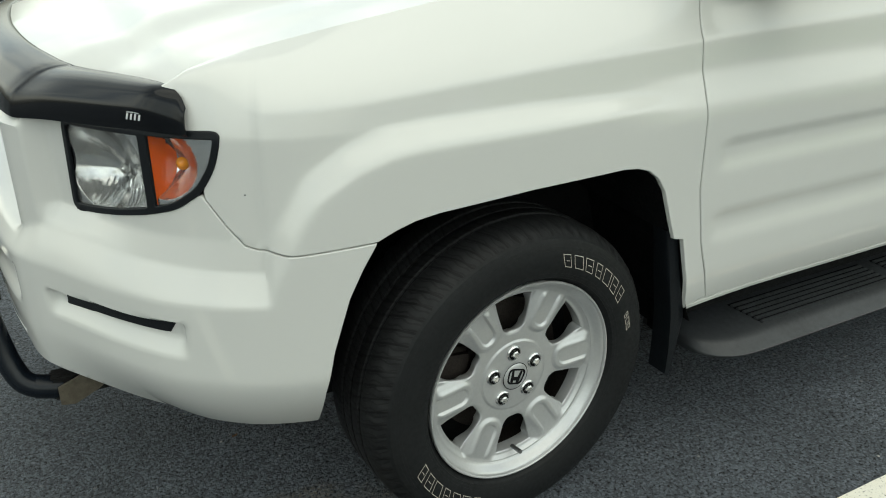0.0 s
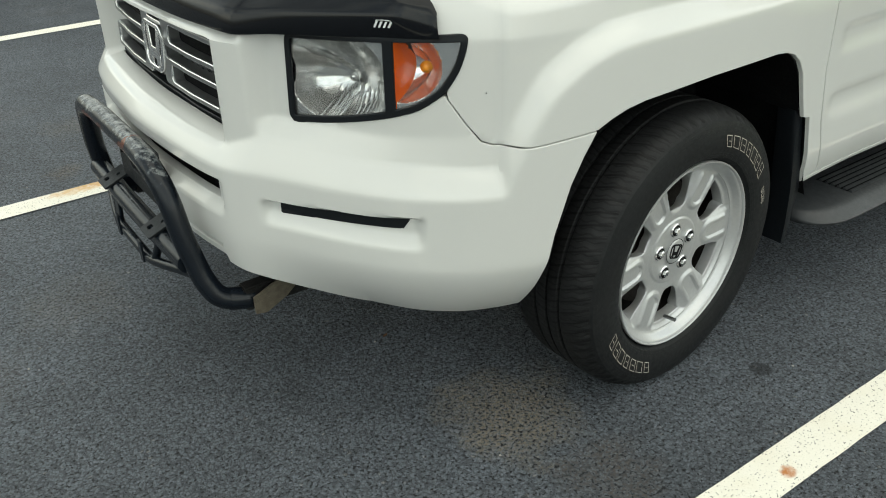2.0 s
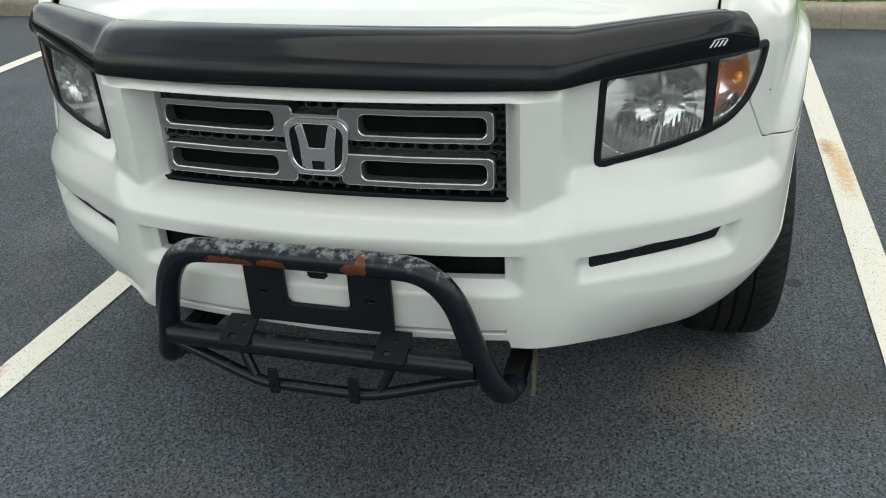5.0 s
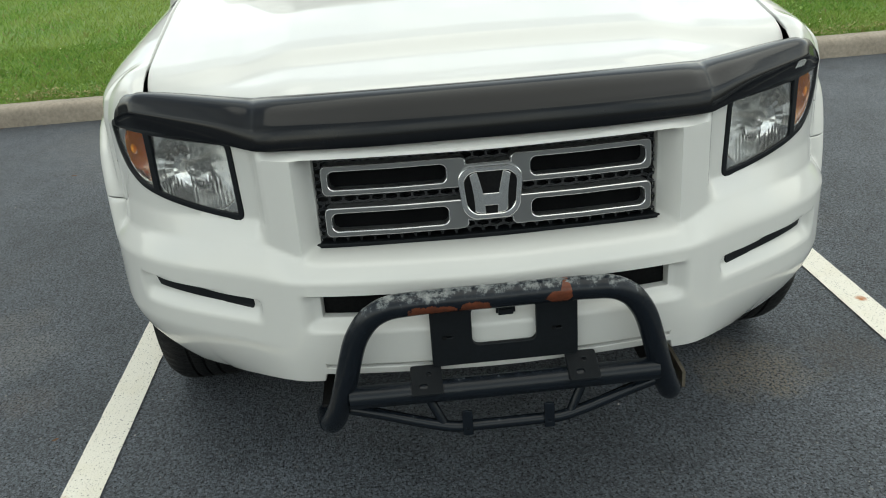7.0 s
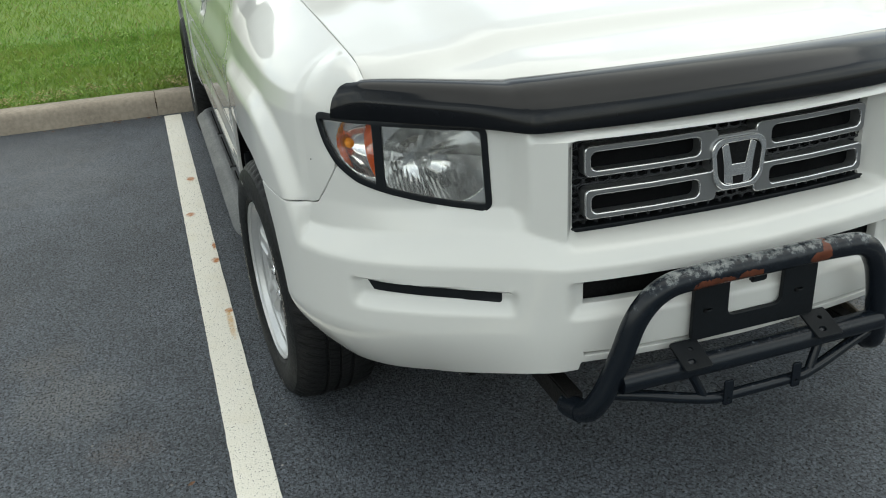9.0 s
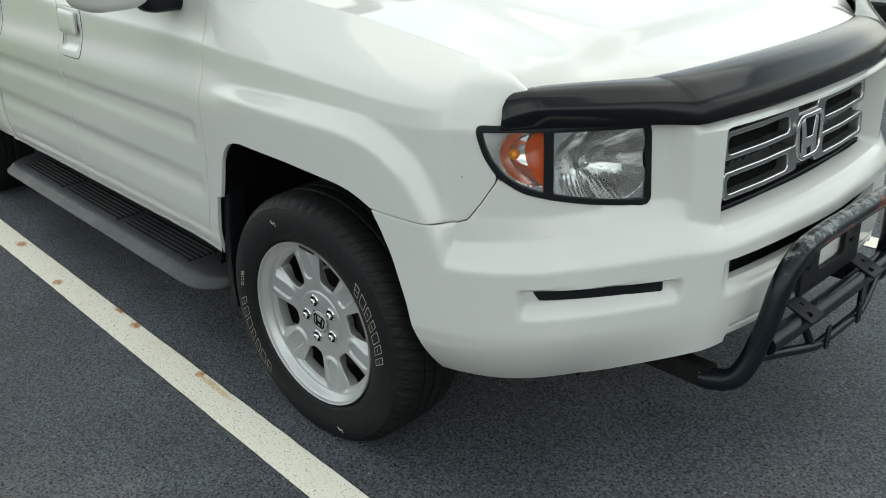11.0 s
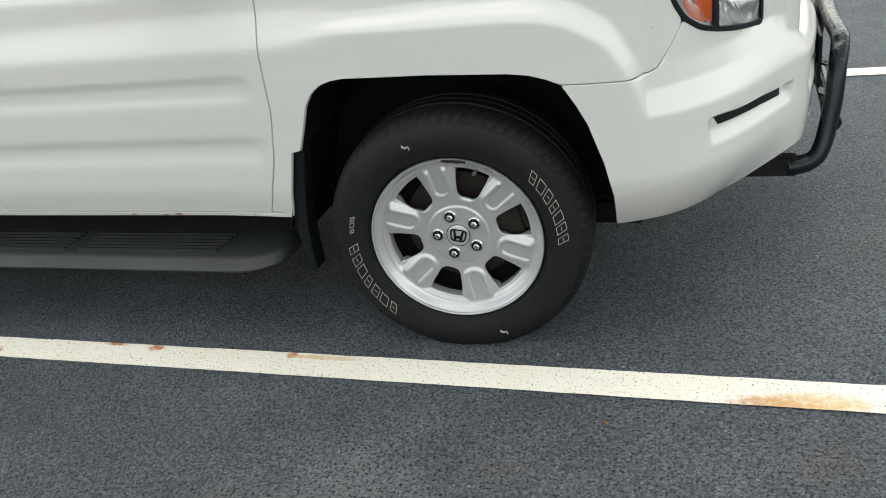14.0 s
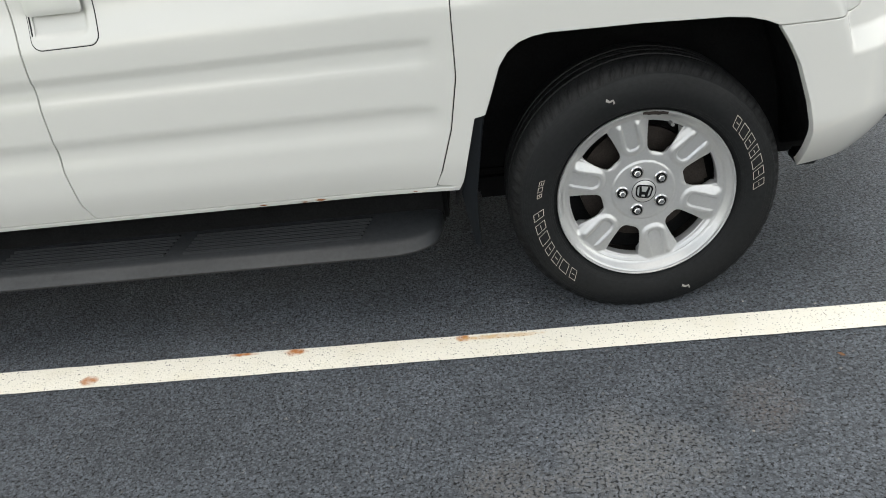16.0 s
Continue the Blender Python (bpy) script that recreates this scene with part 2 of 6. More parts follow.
    spots = ((-0.42, -0.82, 0.14, 0.70, (0.240, 0.200, 0.145, 1)), (-0.38, -1.13, 0.10, 0.60, (0.085, 0.066, 0.050, 1)), (0.13, 1.57, 0.14, 0.42, (0.240, 0.230, 0.215, 1)), (0.39, 1.65, 0.10, 0.34, (0.230, 0.205, 0.180, 1)),
             (-0.20, 1.42, 0.07, 0.30, (0.170, 0.115, 0.080, 1)), (-0.91, 1.33, 0.06, 0.40, (0.180, 0.130, 0.080, 1)), (-0.76, 1.82, 0.10, 0.3, (0.210, 0.180, 0.140, 1)), (0.203, -1.084, 0.024, 0.60, (0.006, 0.006, 0.007, 1)),
             (-1.13, 0.33, 0.14, 0.28, (0.190, 0.165, 0.135, 1)), (2.4, 1.72, 0.30, 0.25, (0.220, 0.215, 0.205, 1)), (3.0, 1.95, 0.40, 0.30, (0.240, 0.235, 0.225, 1)))
    for x0, y0, r, most, tint in spots:
        dx, dy = op("DIVIDE", op("SUBTRACT", xyz.outputs["X"], x0), r), op("DIVIDE", op("SUBTRACT", xyz.outputs["Y"], y0), r)
        d2 = op("ADD", op("ADD", op("MULTIPLY", dx, dx), op("MULTIPLY", dy, dy)), op("MULTIPLY", op("SUBTRACT", ragged.outputs["Fac"], 0.5), 5.0))
        fall = nt.nodes.new("ShaderNodeMapRange")
        fall.inputs["From Min"].default_value, fall.inputs["From Max"].default_value = (0.1, 2.0) if r > 0.03 else (0.8, 1.4)
        fall.inputs["To Min"].default_value, fall.inputs["To Max"].default_value = most, 0.0
        nt.links.new(d2, fall.inputs["Value"])
        speck = nt.nodes.new("ShaderNodeMapRange")
        speck.inputs["From Min"].default_value, speck.inputs["From Max"].default_value, speck.inputs["To Max"].default_value = 0.42, 0.60, 1.2
        nt.links.new(crev.outputs["Fac"], speck.inputs["Value"])
        mx = nt.nodes.new("ShaderNodeMix")
        mx.data_type = "RGBA"
        mx.inputs["B"].default_value = tint
        nt.links.new(op("MULTIPLY", fall.outputs["Result"], speck.outputs["Result"] if r > 0.03 else 1.0), mx.inputs["Factor"])
        nt.links.new(last, mx.inputs["A"])
        last = mx.outputs["Result"]
    nt.links.new(last, b.inputs["Base Color"])
    b.inputs["Roughness"].default_value, b.inputs["Specular IOR Level"].default_value = 0.60, 0.32
    bp = nt.nodes.new("ShaderNodeBump")
    bp.inputs["Strength"].default_value, bp.inputs["Distance"].default_value = 0.9, 0.007
    add = nt.nodes.new("ShaderNodeMath")
    add.operation = "ADD"
    nt.links.new(pit.outputs[0], add.inputs[0])
    nt.links.new(crev.outputs["Fac"], add.inputs[1])
    nt.links.new(add.outputs[0], bp.inputs["Height"])
    nt.links.new(bp.outputs["Normal"], b.inputs["Normal"])
    return m


ASPHALT = asphalt_material()
def road_paint():
    """White road paint, pitted down to the asphalt, with a few rust stains of their own shape."""
    m = bpy.data.materials.new("road_paint")
    m.use_nodes = True
    nt = m.node_tree
    b = nt.nodes["Principled BSDF"]
    co = nt.nodes.new("ShaderNodeTexCoord")
    def noise_node(scale, detail):
        n = nt.nodes.new("ShaderNodeTexNoise")
        n.inputs["Scale"].default_value, n.inputs["Detail"].default_value = scale, detail
        nt.links.new(co.outputs["Object"], n.inputs["Vector"])
        return n
    def op(kind, a, c):
        n = nt.nodes.new("ShaderNodeMath")
        n.operation = kind
        for i, q in enumerate((a, c)):
            if isinstance(q, (int, float)):
                n.inputs[i].default_value = q
            else:
                nt.links.new(q, n.inputs[i])
        return n.outputs[0]
    pits, dirt, ragged = noise_node(185, 3), noise_node(9, 6), noise_node(60, 6)
    base = nt.nodes.new("ShaderNodeValToRGB")
    e = base.color_ramp.elements
    e[0].position, e[0].color = 0.335, (0.10, 0.10, 0.095, 1)
    e[1].position, e[1].color = 0.37, (0.74, 0.71, 0.63, 1)
    nt.links.new(pits.outputs["Fac"], base.inputs["Fac"])
    last = base.outputs["Color"]
    grime = nt.nodes.new("ShaderNodeMix")
    grime.data_type = "RGBA"
    grime.inputs["B"].default_value = (0.66, 0.61, 0.48, 1)
    gr = nt.nodes.new("ShaderNodeMapRange")
    gr.inputs["From Min"].default_value, gr.inputs["From Max"].default_value, gr.inputs["To Max"].default_value = 0.5, 0.75, 0.4
    nt.links.new(dirt.outputs["Fac"], gr.inputs["Value"])
    nt.links.new(gr.outputs["Result"], grime.inputs["Factor"])
    nt.links.new(last, grime.inputs["A"])
    last = grime.outputs["Result"]
    sep = nt.nodes.new("ShaderNodeSeparateXYZ")
    nt.links.new(co.outputs["Object"], sep.inputs[0])
    stains = ((1.57, 1.118, 0.020, 0.016), (0.985, 1.056, 0.022, 0.014), (1.142, 1.050, 0.030, 0.006), (0.515, 1.056, 0.014, 0.012), (0.42, 1.060, 0.09, 0.008), (-0.80, 1.140, 0.075, 0.022), (-0.90, 1.13, 0.10, 0.03),
              (1.424, -1.312, 0.075, 0.022), (1.20, -1.345, 0.22, 0.03), (-0.058, -1.348, 0.016, 0.013), (2.1, 1.08, 0.03, 0.015))
    for x0, y0, rx, ry in stains:
        dx, dy = op("DIVIDE", op("SUBTRACT", sep.outputs["X"], x0), rx), op("DIVIDE", op("SUBTRACT", sep.outputs["Y"], y0), ry)
        d2 = op("ADD", op("MULTIPLY", dx, dx), op("MULTIPLY", dy, dy))
        d2 = op("ADD", d2, op("MULTIPLY", op("SUBTRACT", ragged.outputs["Fac"], 0.5), 5.0))
        fall = nt.nodes.new("ShaderNodeMapRange")
        fall.inputs["From Min"].default_value, fall.inputs["From Max"].default_value = 0.0, 2.4
        fall.inputs["To Min"].default_value, fall.inputs["To Max"].default_value = 0.95 if rx < 0.05 else 0.7, 0.0
        nt.links.new(d2, fall.inputs["Value"])
        mix = nt.nodes.new("ShaderNodeMix")
        mix.data_type = "RGBA"
        mix.inputs["B"].default_value = (0.40, 0.135, 0.022, 1) if rx < 0.08 else (0.56, 0.33, 0.10, 1)
        nt.links.new(fall.outputs["Result"], mix.inputs["Factor"])
        nt.links.new(last, mix.inputs["A"])
        last = mix.outputs["Result"]
    nt.links.new(last, b.inputs["Base Color"])
    b.inputs["Roughness"].default_value = 0.8
    bp = nt.nodes.new("ShaderNodeBump")
    bp.inputs["Strength"].default_value, bp.inputs["Distance"].default_value = 0.8, 0.003
    nt.links.new(pits.outputs["Fac"], bp.inputs["Height"])
    nt.links.new(bp.outputs["Normal"], b.inputs["Normal"])
    return m


LINE_PAINT = road_paint()


def tread_rubber():
    """Tyre rubber with fine sipes across the tread, their shade put into the colour, and faint rings on the sidewall.
    """
    m = material("tread_rubber", (0.0112, 0.0122, 0.0132), 0.55, 0, 0, 0.35, 7.0, spec=0.22)
    nt = m.node_tree
    b = nt.nodes["Principled BSDF"]
    co, sep = nt.nodes.new("ShaderNodeTexCoord"), nt.nodes.new("ShaderNodeSeparateXYZ")
    nt.links.new(co.outputs["Object"], sep.inputs[0])
    def op(kind, a, c=0.0):
        n = nt.nodes.new("ShaderNodeMath")
        n.operation = kind
        for i, q in enumerate((a, c)):
            if isinstance(q, (int, float)):
                n.inputs[i].default_value = q
            else:
                nt.links.new(q, n.inputs[i])
        return n.outputs[0]
    x, y, z = sep.outputs["X"], sep.outputs["Y"], sep.outputs["Z"]
    r = op("SQRT", op("ADD", op("MULTIPLY", x, x), op("MULTIPLY", z, z)))
    ang = op("ARCTAN2", z, x)
    ay = op("ABSOLUTE", y)
    zig = op("SINE", op("MULTIPLY", ay, 190.0))
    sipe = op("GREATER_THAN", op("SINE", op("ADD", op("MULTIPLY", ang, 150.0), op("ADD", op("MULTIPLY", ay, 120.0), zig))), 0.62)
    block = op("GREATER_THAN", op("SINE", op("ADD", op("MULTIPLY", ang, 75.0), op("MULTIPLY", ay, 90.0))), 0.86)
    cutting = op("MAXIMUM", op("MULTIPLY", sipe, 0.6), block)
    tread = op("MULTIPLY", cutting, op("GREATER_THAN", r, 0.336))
    ring = op("MULTIPLY", op("GREATER_THAN", op("SINE", op("MULTIPLY", r, 1100.0)), 0.75), op("MULTIPLY", op("GREATER_THAN", r, 0.247), op("LESS_THAN", r, 0.262)))
    rim = op("MULTIPLY", op("GREATER_THAN", op("SINE", op("MULTIPLY", r, 900.0)), 0.7), op("MULTIPLY", op("GREATER_THAN", r, 0.309), op("LESS_THAN", r, 0.332)))
    dust = nt.nodes.new("ShaderNodeMix")
    dust.data_type = "RGBA"
    dust.inputs["B"].default_value = (0.0125, 0.0130, 0.0136, 1)
    nt.links.new(op("MULTIPLY", op("GREATER_THAN", r, 0.336), 0.8), dust.inputs["Factor"])
    nt.links.new(b.inputs["Base Color"].links[0].from_socket, dust.inputs["A"])
    # near-black colour in the tread cuts, painted as the shade inside them
    cut_shade = nt.nodes.new("ShaderNodeMix")
    cut_shade.data_type = "RGBA"
    cut_shade.inputs["B"].default_value = (0.0035, 0.0035, 0.004, 1)
    nt.links.new(tread, cut_shade.inputs["Factor"])
    nt.links.new(dust.outputs["Result"], cut_shade.inputs["A"])
    nt.links.new(cut_shade.outputs["Result"], b.inputs["Base Color"])
    height = op("SUBTRACT", op("ADD", op("MULTIPLY", ring, 0.35), op("MULTIPLY", rim, 0.25)), tread)
    bp = nt.nodes.new("ShaderNodeBump")
    bp.inputs["Strength"].default_value, bp.inputs["Distance"].default_value = 0.9, 0.0035
    nt.links.new(height, bp.inputs["Height"])
    nt.links.new(bp.outputs["Normal"], b.inputs["Normal"])
    return m


TREAD = tread_rubber()
TURF = material("turf", (0.090, 0.180, 0.026), 0.9, 0, 0, 0.5, 1.3, 0.6, 60, second=(0.155, 0.215, 0.045))


# ---- mesh helpers ----
def ss(a, b, x):
    """Smooth step from 0 at a to 1 at b."""
    t = np.clip((np.asarray(x, float) - a) / (b - a), 0, 1)
    return t * t * (3 - 2 * t)


def lin(a, b, x):
    """Straight ramp from 0 at a to 1 at b."""
    return np.clip((np.asarray(x, float) - a) / (b - a), 0, 1)


def mesh_object(name, verts, faces, mat, parent=None, label="", smooth=40):
    me = bpy.data.meshes.new(name)
    me.from_pydata([tuple(map(float, v)) for v in verts], [], [tuple(map(int, f)) for f in faces])
    me.materials.append(mat)
    me.update()
    if smooth:
        me.polygons.foreach_set("use_smooth", np.ones(len(me.polygons), bool))
        me.set_sharp_from_angle(angle=radians(smooth))
    ob = new(name, me)
    if parent:
        ob.parent = parent
    return tagged(ob, label)


def part(name, bm, mat, parent=None, label="", smooth=40):
    """Links a bmesh as one mesh object under a thing or a part."""
    me = bpy.data.meshes.new(name)
    bmesh.ops.recalc_face_normals(bm, faces=bm.faces)
    bm.to_mesh(me)
    bm.free()
    me.materials.append(mat)
    if smooth:
        me.polygons.foreach_set("use_smooth", np.ones(len(me.polygons), bool))
        me.set_sharp_from_angle(angle=radians(smooth))
    ob = new(name, me)
    if parent:
        ob.parent = parent
    return tagged(ob, label)


def box(bm, x0, x1, y0, y1, z0, z1, bevel=0.0, seg=2):
    r = bmesh.ops.create_cube(bm, size=1.0)
    for v in r["verts"]:
        v.co = Vector((x0 + (v.co.x + 0.5) * (x1 - x0), y0 + (v.co.y + 0.5) * (y1 - y0), z0 + (v.co.z + 0.5) * (z1 - z0)))
    if bevel:
        bmesh.ops.bevel(bm, geom=list({e for v in r["verts"] for e in v.link_edges}), offset=bevel, segments=seg, affect="EDGES")


def catmull(points, n=10):
    p = np.array(points, float)
    p = np.vstack([2 * p[0] - p[1], p, 2 * p[-1] - p[-2]])
    out = []
    for i in range(1, len(p) - 2):
        t = np.linspace(0, 1, n, endpoint=False)[:, None]
        a, b, c, d = p[i - 1 : i + 3]
        out.append(0.5 * (2 * b + (c - a) * t + (2 * a - 5 * b + 4 * c - d) * t**2 + (3 * b - a - 3 * c + d) * t**3))
    return np.vstack([*out, p[-2:-1]])


def tube(bm, path, radius, sides=20):
    """A closed round tube along a path of points."""
    path = [Vector(p) for p in path]
    rings, up = [], Vector((0, 0, 1))
    side = None
    for i, p in enumerate(path):
        way = (path[min(i + 1, len(path) - 1)] - path[max(i - 1, 0)]).normalized()
        if side is None:
            side = way.cross(up if abs(way.z) < 0.9 else Vector((1, 0, 0))).normalized()
        side = (side - way * side.dot(way)).normalized()
        other = way.cross(side)
        rings.append([bm.verts.new(p + radius * (math.cos(a) * side + math.sin(a) * other)) for a in np.linspace(0, 2 * math.pi, sides, endpoint=False)])
    for a, b in zip(rings, rings[1:]):
        for i in range(sides):
            bm.faces.new((a[i], a[(i + 1) % sides], b[(i + 1) % sides], b[i]))
    bm.faces.new(rings[0])
    bm.faces.new(rings[-1])


def lathe(bm, profile, sides=48, closed=False):
    """Turns a profile of (radius, y) about the y axis."""
    rings = []
    for r, y in profile:
        rings.append([bm.verts.new((r * math.cos(a), y, r * math.sin(a))) for a in np.linspace(0, 2 * math.pi, sides, endpoint=False)])
    pairs = list(zip(rings, rings[1:])) + ([(rings[-1], rings[0])] if closed else [])
    for a, b in pairs:
        for i in range(sides):
            bm.faces.new((a[i], a[(i + 1) % sides], b[(i + 1) % sides], b[i]))
    return rings


def sd_poly(poly, U, V):
    """Signed distance to a polygon, negative inside."""
    p = np.array(poly, float)
    d2 = np.full(U.shape, 1e9)
    inside = np.zeros(U.shape, bool)
    for (ax, ay), (bx, by) in zip(p, np.roll(p, -1, axis=0)):
        ex, ey = bx - ax, by - ay
        wx, wy = U - ax, V - ay
        t = np.clip((wx * ex + wy * ey) / (ex * ex + ey * ey + 1e-12), 0, 1)
        d2 = np.minimum(d2, (wx - t * ex) ** 2 + (wy - t * ey) ** 2)
        if ay != by:
            cross = ((ay > V) != (by > V)) & (U < (bx - ax) * (V - ay) / (by - ay) + ax)
            inside ^= cross
    return np.where(inside, -1, 1) * np.sqrt(d2)


def sd_box(U, V, u0, u1, v0, v1, r=0.0):
    """Signed distance to a rectangle with corners of radius r."""
    qx, qy = np.abs(U - (u0 + u1) / 2) - (u1 - u0) / 2 + r, np.abs(V - (v0 + v1) / 2) - (v1 - v0) / 2 + r
    return np.hypot(np.maximum(qx, 0), np.maximum(qy, 0)) + np.minimum(np.maximum(qx, qy), 0) - r


def sheet(name, where, sdf, u0, u1, v0, v1, h, depth, mat, parent=None, label="", flip=False, round_edge=0.002, smooth=35, edge_mat=None):
    """A panel: the part of the surface where(u, v) with sdf(u, v) < 0, its edges rounded and turned inwards by depth."""
    nu, nv = int((u1 - u0) / h) + 2, int((v1 - v0) / h) + 2
    U, V = np.meshgrid(np.linspace(u0, u1, nu), np.linspace(v0, v1, nv), indexing="ij")
    e = h * 0.05
    for _ in range(2):
        f = sdf(U, V)
        gu, gv = (sdf(U + e, V) - sdf(U - e, V)) / (2 * e), (sdf(U, V + e) - sdf(U, V - e)) / (2 * e)
        g2 = np.maximum(gu**2 + gv**2, 0.25)
        near = np.abs(f) < 0.72 * h
        U, V = U - np.where(near, f * gu / g2, 0), V - np.where(near, f * gv / g2, 0)
    cu, cv = (U[:-1, :-1] + U[1:, :-1] + U[1:, 1:] + U[:-1, 1:]) / 4, (V[:-1, :-1] + V[1:, :-1] + V[1:, 1:] + V[:-1, 1:]) / 4
    keep = sdf(cu, cv) < -0.04 * h
    P = where(U, V)
    d = 1e-4
    N = np.cross(where(U + d, V) - where(U - d, V), where(U, V + d) - where(U, V - d))
    N /= np.linalg.norm(N, axis=-1, keepdims=True) + 1e-12
    if flip:
        N = -N
    idx = np.arange(nu * nv).reshape(nu, nv)
    quads = np.stack([idx[:-1, :-1], idx[1:, :-1], idx[1:, 1:], idx[:-1, 1:]], -1)[keep]
    if flip:
        quads = quads[:, ::-1]
    used, inv = np.unique(quads, return_inverse=True)
    quads = inv.reshape(-1, 4)
    P, N = P.reshape(-1, 3)[used], N.reshape(-1, 3)[used]
    faces = [tuple(q) for q in quads]
    verts = P
    if depth:
        count = {}
        for q in faces:
            for a, b in zip(q, q[1:] + q[:1]):
                count[(a, b)] = 1
        rim = [(a, b) for a, b in count if (b, a) not in count]
        ring = sorted({v for ed in rim for v in ed})
        n0 = len(P)
        pos = {v: i for i, v in enumerate(ring)}
        out = np.zeros((len(ring), 3))
        for a, b in rim:
            w = np.cross(P[b] - P[a], N[a])
            w /= np.linalg.norm(w) + 1e-12
            out[pos[a]] += w
            out[pos[b]] += w
        out /= np.linalg.norm(out, axis=1, keepdims=True) + 1e-9
        r1 = P[ring] + out * round_edge * 0.7 - N[ring] * round_edge * 0.5
        r2 = P[ring] + out * round_edge - N[ring] * round_edge * 1.6
        r3 = P[ring] + out * round_edge - N[ring] * depth
        verts = np.vstack([P, r1, r2, r3])
        k = len(ring)
        for a, b in rim:
            i, j = pos[a], pos[b]
            faces.append((b, a, n0 + i, n0 + j))
            faces.append((n0 + j, n0 + i, n0 + k + i, n0 + k + j))
            faces.append((n0 + k + j, n0 + k + i, n0 + 2 * k + i, n0 + 2 * k + j))
    ob = mesh_object(name, verts, faces, mat, parent, label, smooth)
    if edge_mat and depth:
        ob.data.materials.append(edge_mat)
        for i, poly in enumerate(ob.data.polygons):
            poly.material_index = 1 if i >= len(quads) and (i - len(quads)) % 3 < 2 else 0
    return ob


# ---- the truck's skin: distance round the plan, height, and how far it stands in or out ----
PLAN = catmull([(-0.940, -0.15), (-0.945, 0), (-0.938, 0.15), (-0.925, 0.30), (-0.905, 0.42), (-0.880, 0.482), (-0.838, 0.552), (-0.760, 0.690),
                (-0.690, 0.790), (-0.620, 0.855), (-0.550, 0.898), (-0.450, 0.935), (-0.330, 0.955), (-0.200, 0.962), (0, 0.965), (0.25, 0.962),
                (0.40, 0.957), (0.60, 0.947), (1.0, 0.945), (2.0, 0.945), (3.0, 0.950), (3.9, 0.935), (4.15, 0.915), (4.28, 0.86), (4.31, 0.75)], 24)
PLAN = PLAN[24:]
PLAN[0] = (-0.945, 0)
_seg = np.hypot(*np.diff(PLAN, axis=0).T)
PS = np.r_[0, np.cumsum(_seg)]
_t = np.gradient(PLAN, PS, axis=0)
PN = np.stack([-_t[:, 1], _t[:, 0]], 1)
PN /= np.linalg.norm(PN, axis=1, keepdims=True)
PN[0] = (-1, 0)


def s_of(x, y):
    """Distance round the plan of the place nearest to (x, y)."""
    return float(PS[np.argmin((PLAN[:, 0] - x) ** 2 + (PLAN[:, 1] - y) ** 2)])


def sx(x):
    """The same for a place on the side, by its x."""
    side = PLAN[:, 1] > 0.85
    return float(np.interp(x, PLAN[side, 0], PS[side]))


ARCH = [(0.49, 0.30), (0.472, 0.40), (0.419, 0.600), (0.391, 0.606), (0.370, 0.66), (0.345, 0.729), (0.322, 0.762), (0.293, 0.784), (0.26, 0.795), (0.221, 0.800), (0.0, 0.798), (-0.20, 0.789), (-0.25, 0.782),
        (-0.289, 0.770), (-0.324, 0.747), (-0.352, 0.705), (-0.378, 0.652), (-0.411, 0.547), (-0.430, 0.454), (-0.445, 0.30)]
ARCH_S = [(sx(x), z) for x, z in ARCH]
REAR_ARCH_S = [(sx(3.1 + x * 0.98), z) for x, z in ((0.47, 0.30), (0.45, 0.50), (0.40, 0.66), (0.30, 0.78), (0.15, 0.82), (-0.15, 0.82), (-0.30, 0.79), (-0.40, 0.68), (-0.45, 0.50), (-0.47, 0.30))]
GAP_X = [-0.75, -0.62, -0.602, -0.57, -0.52, -0.40, -0.30, -0.088, 0.10, 0.40, 0.60, 4.4]
GAP_Z = [1.005, 1.025, 1.034, 1.054, 1.067, 1.089, 1.106, 1.139, 1.160, 1.186, 1.195, 1.195]


def gap_y(x):
    """Where the gap between hood and fender runs, across the truck."""
    return 0.749 + 0.0486 * (np.asarray(x, float) + 0.602)


S_B = s_of(-0.861, 0.494)


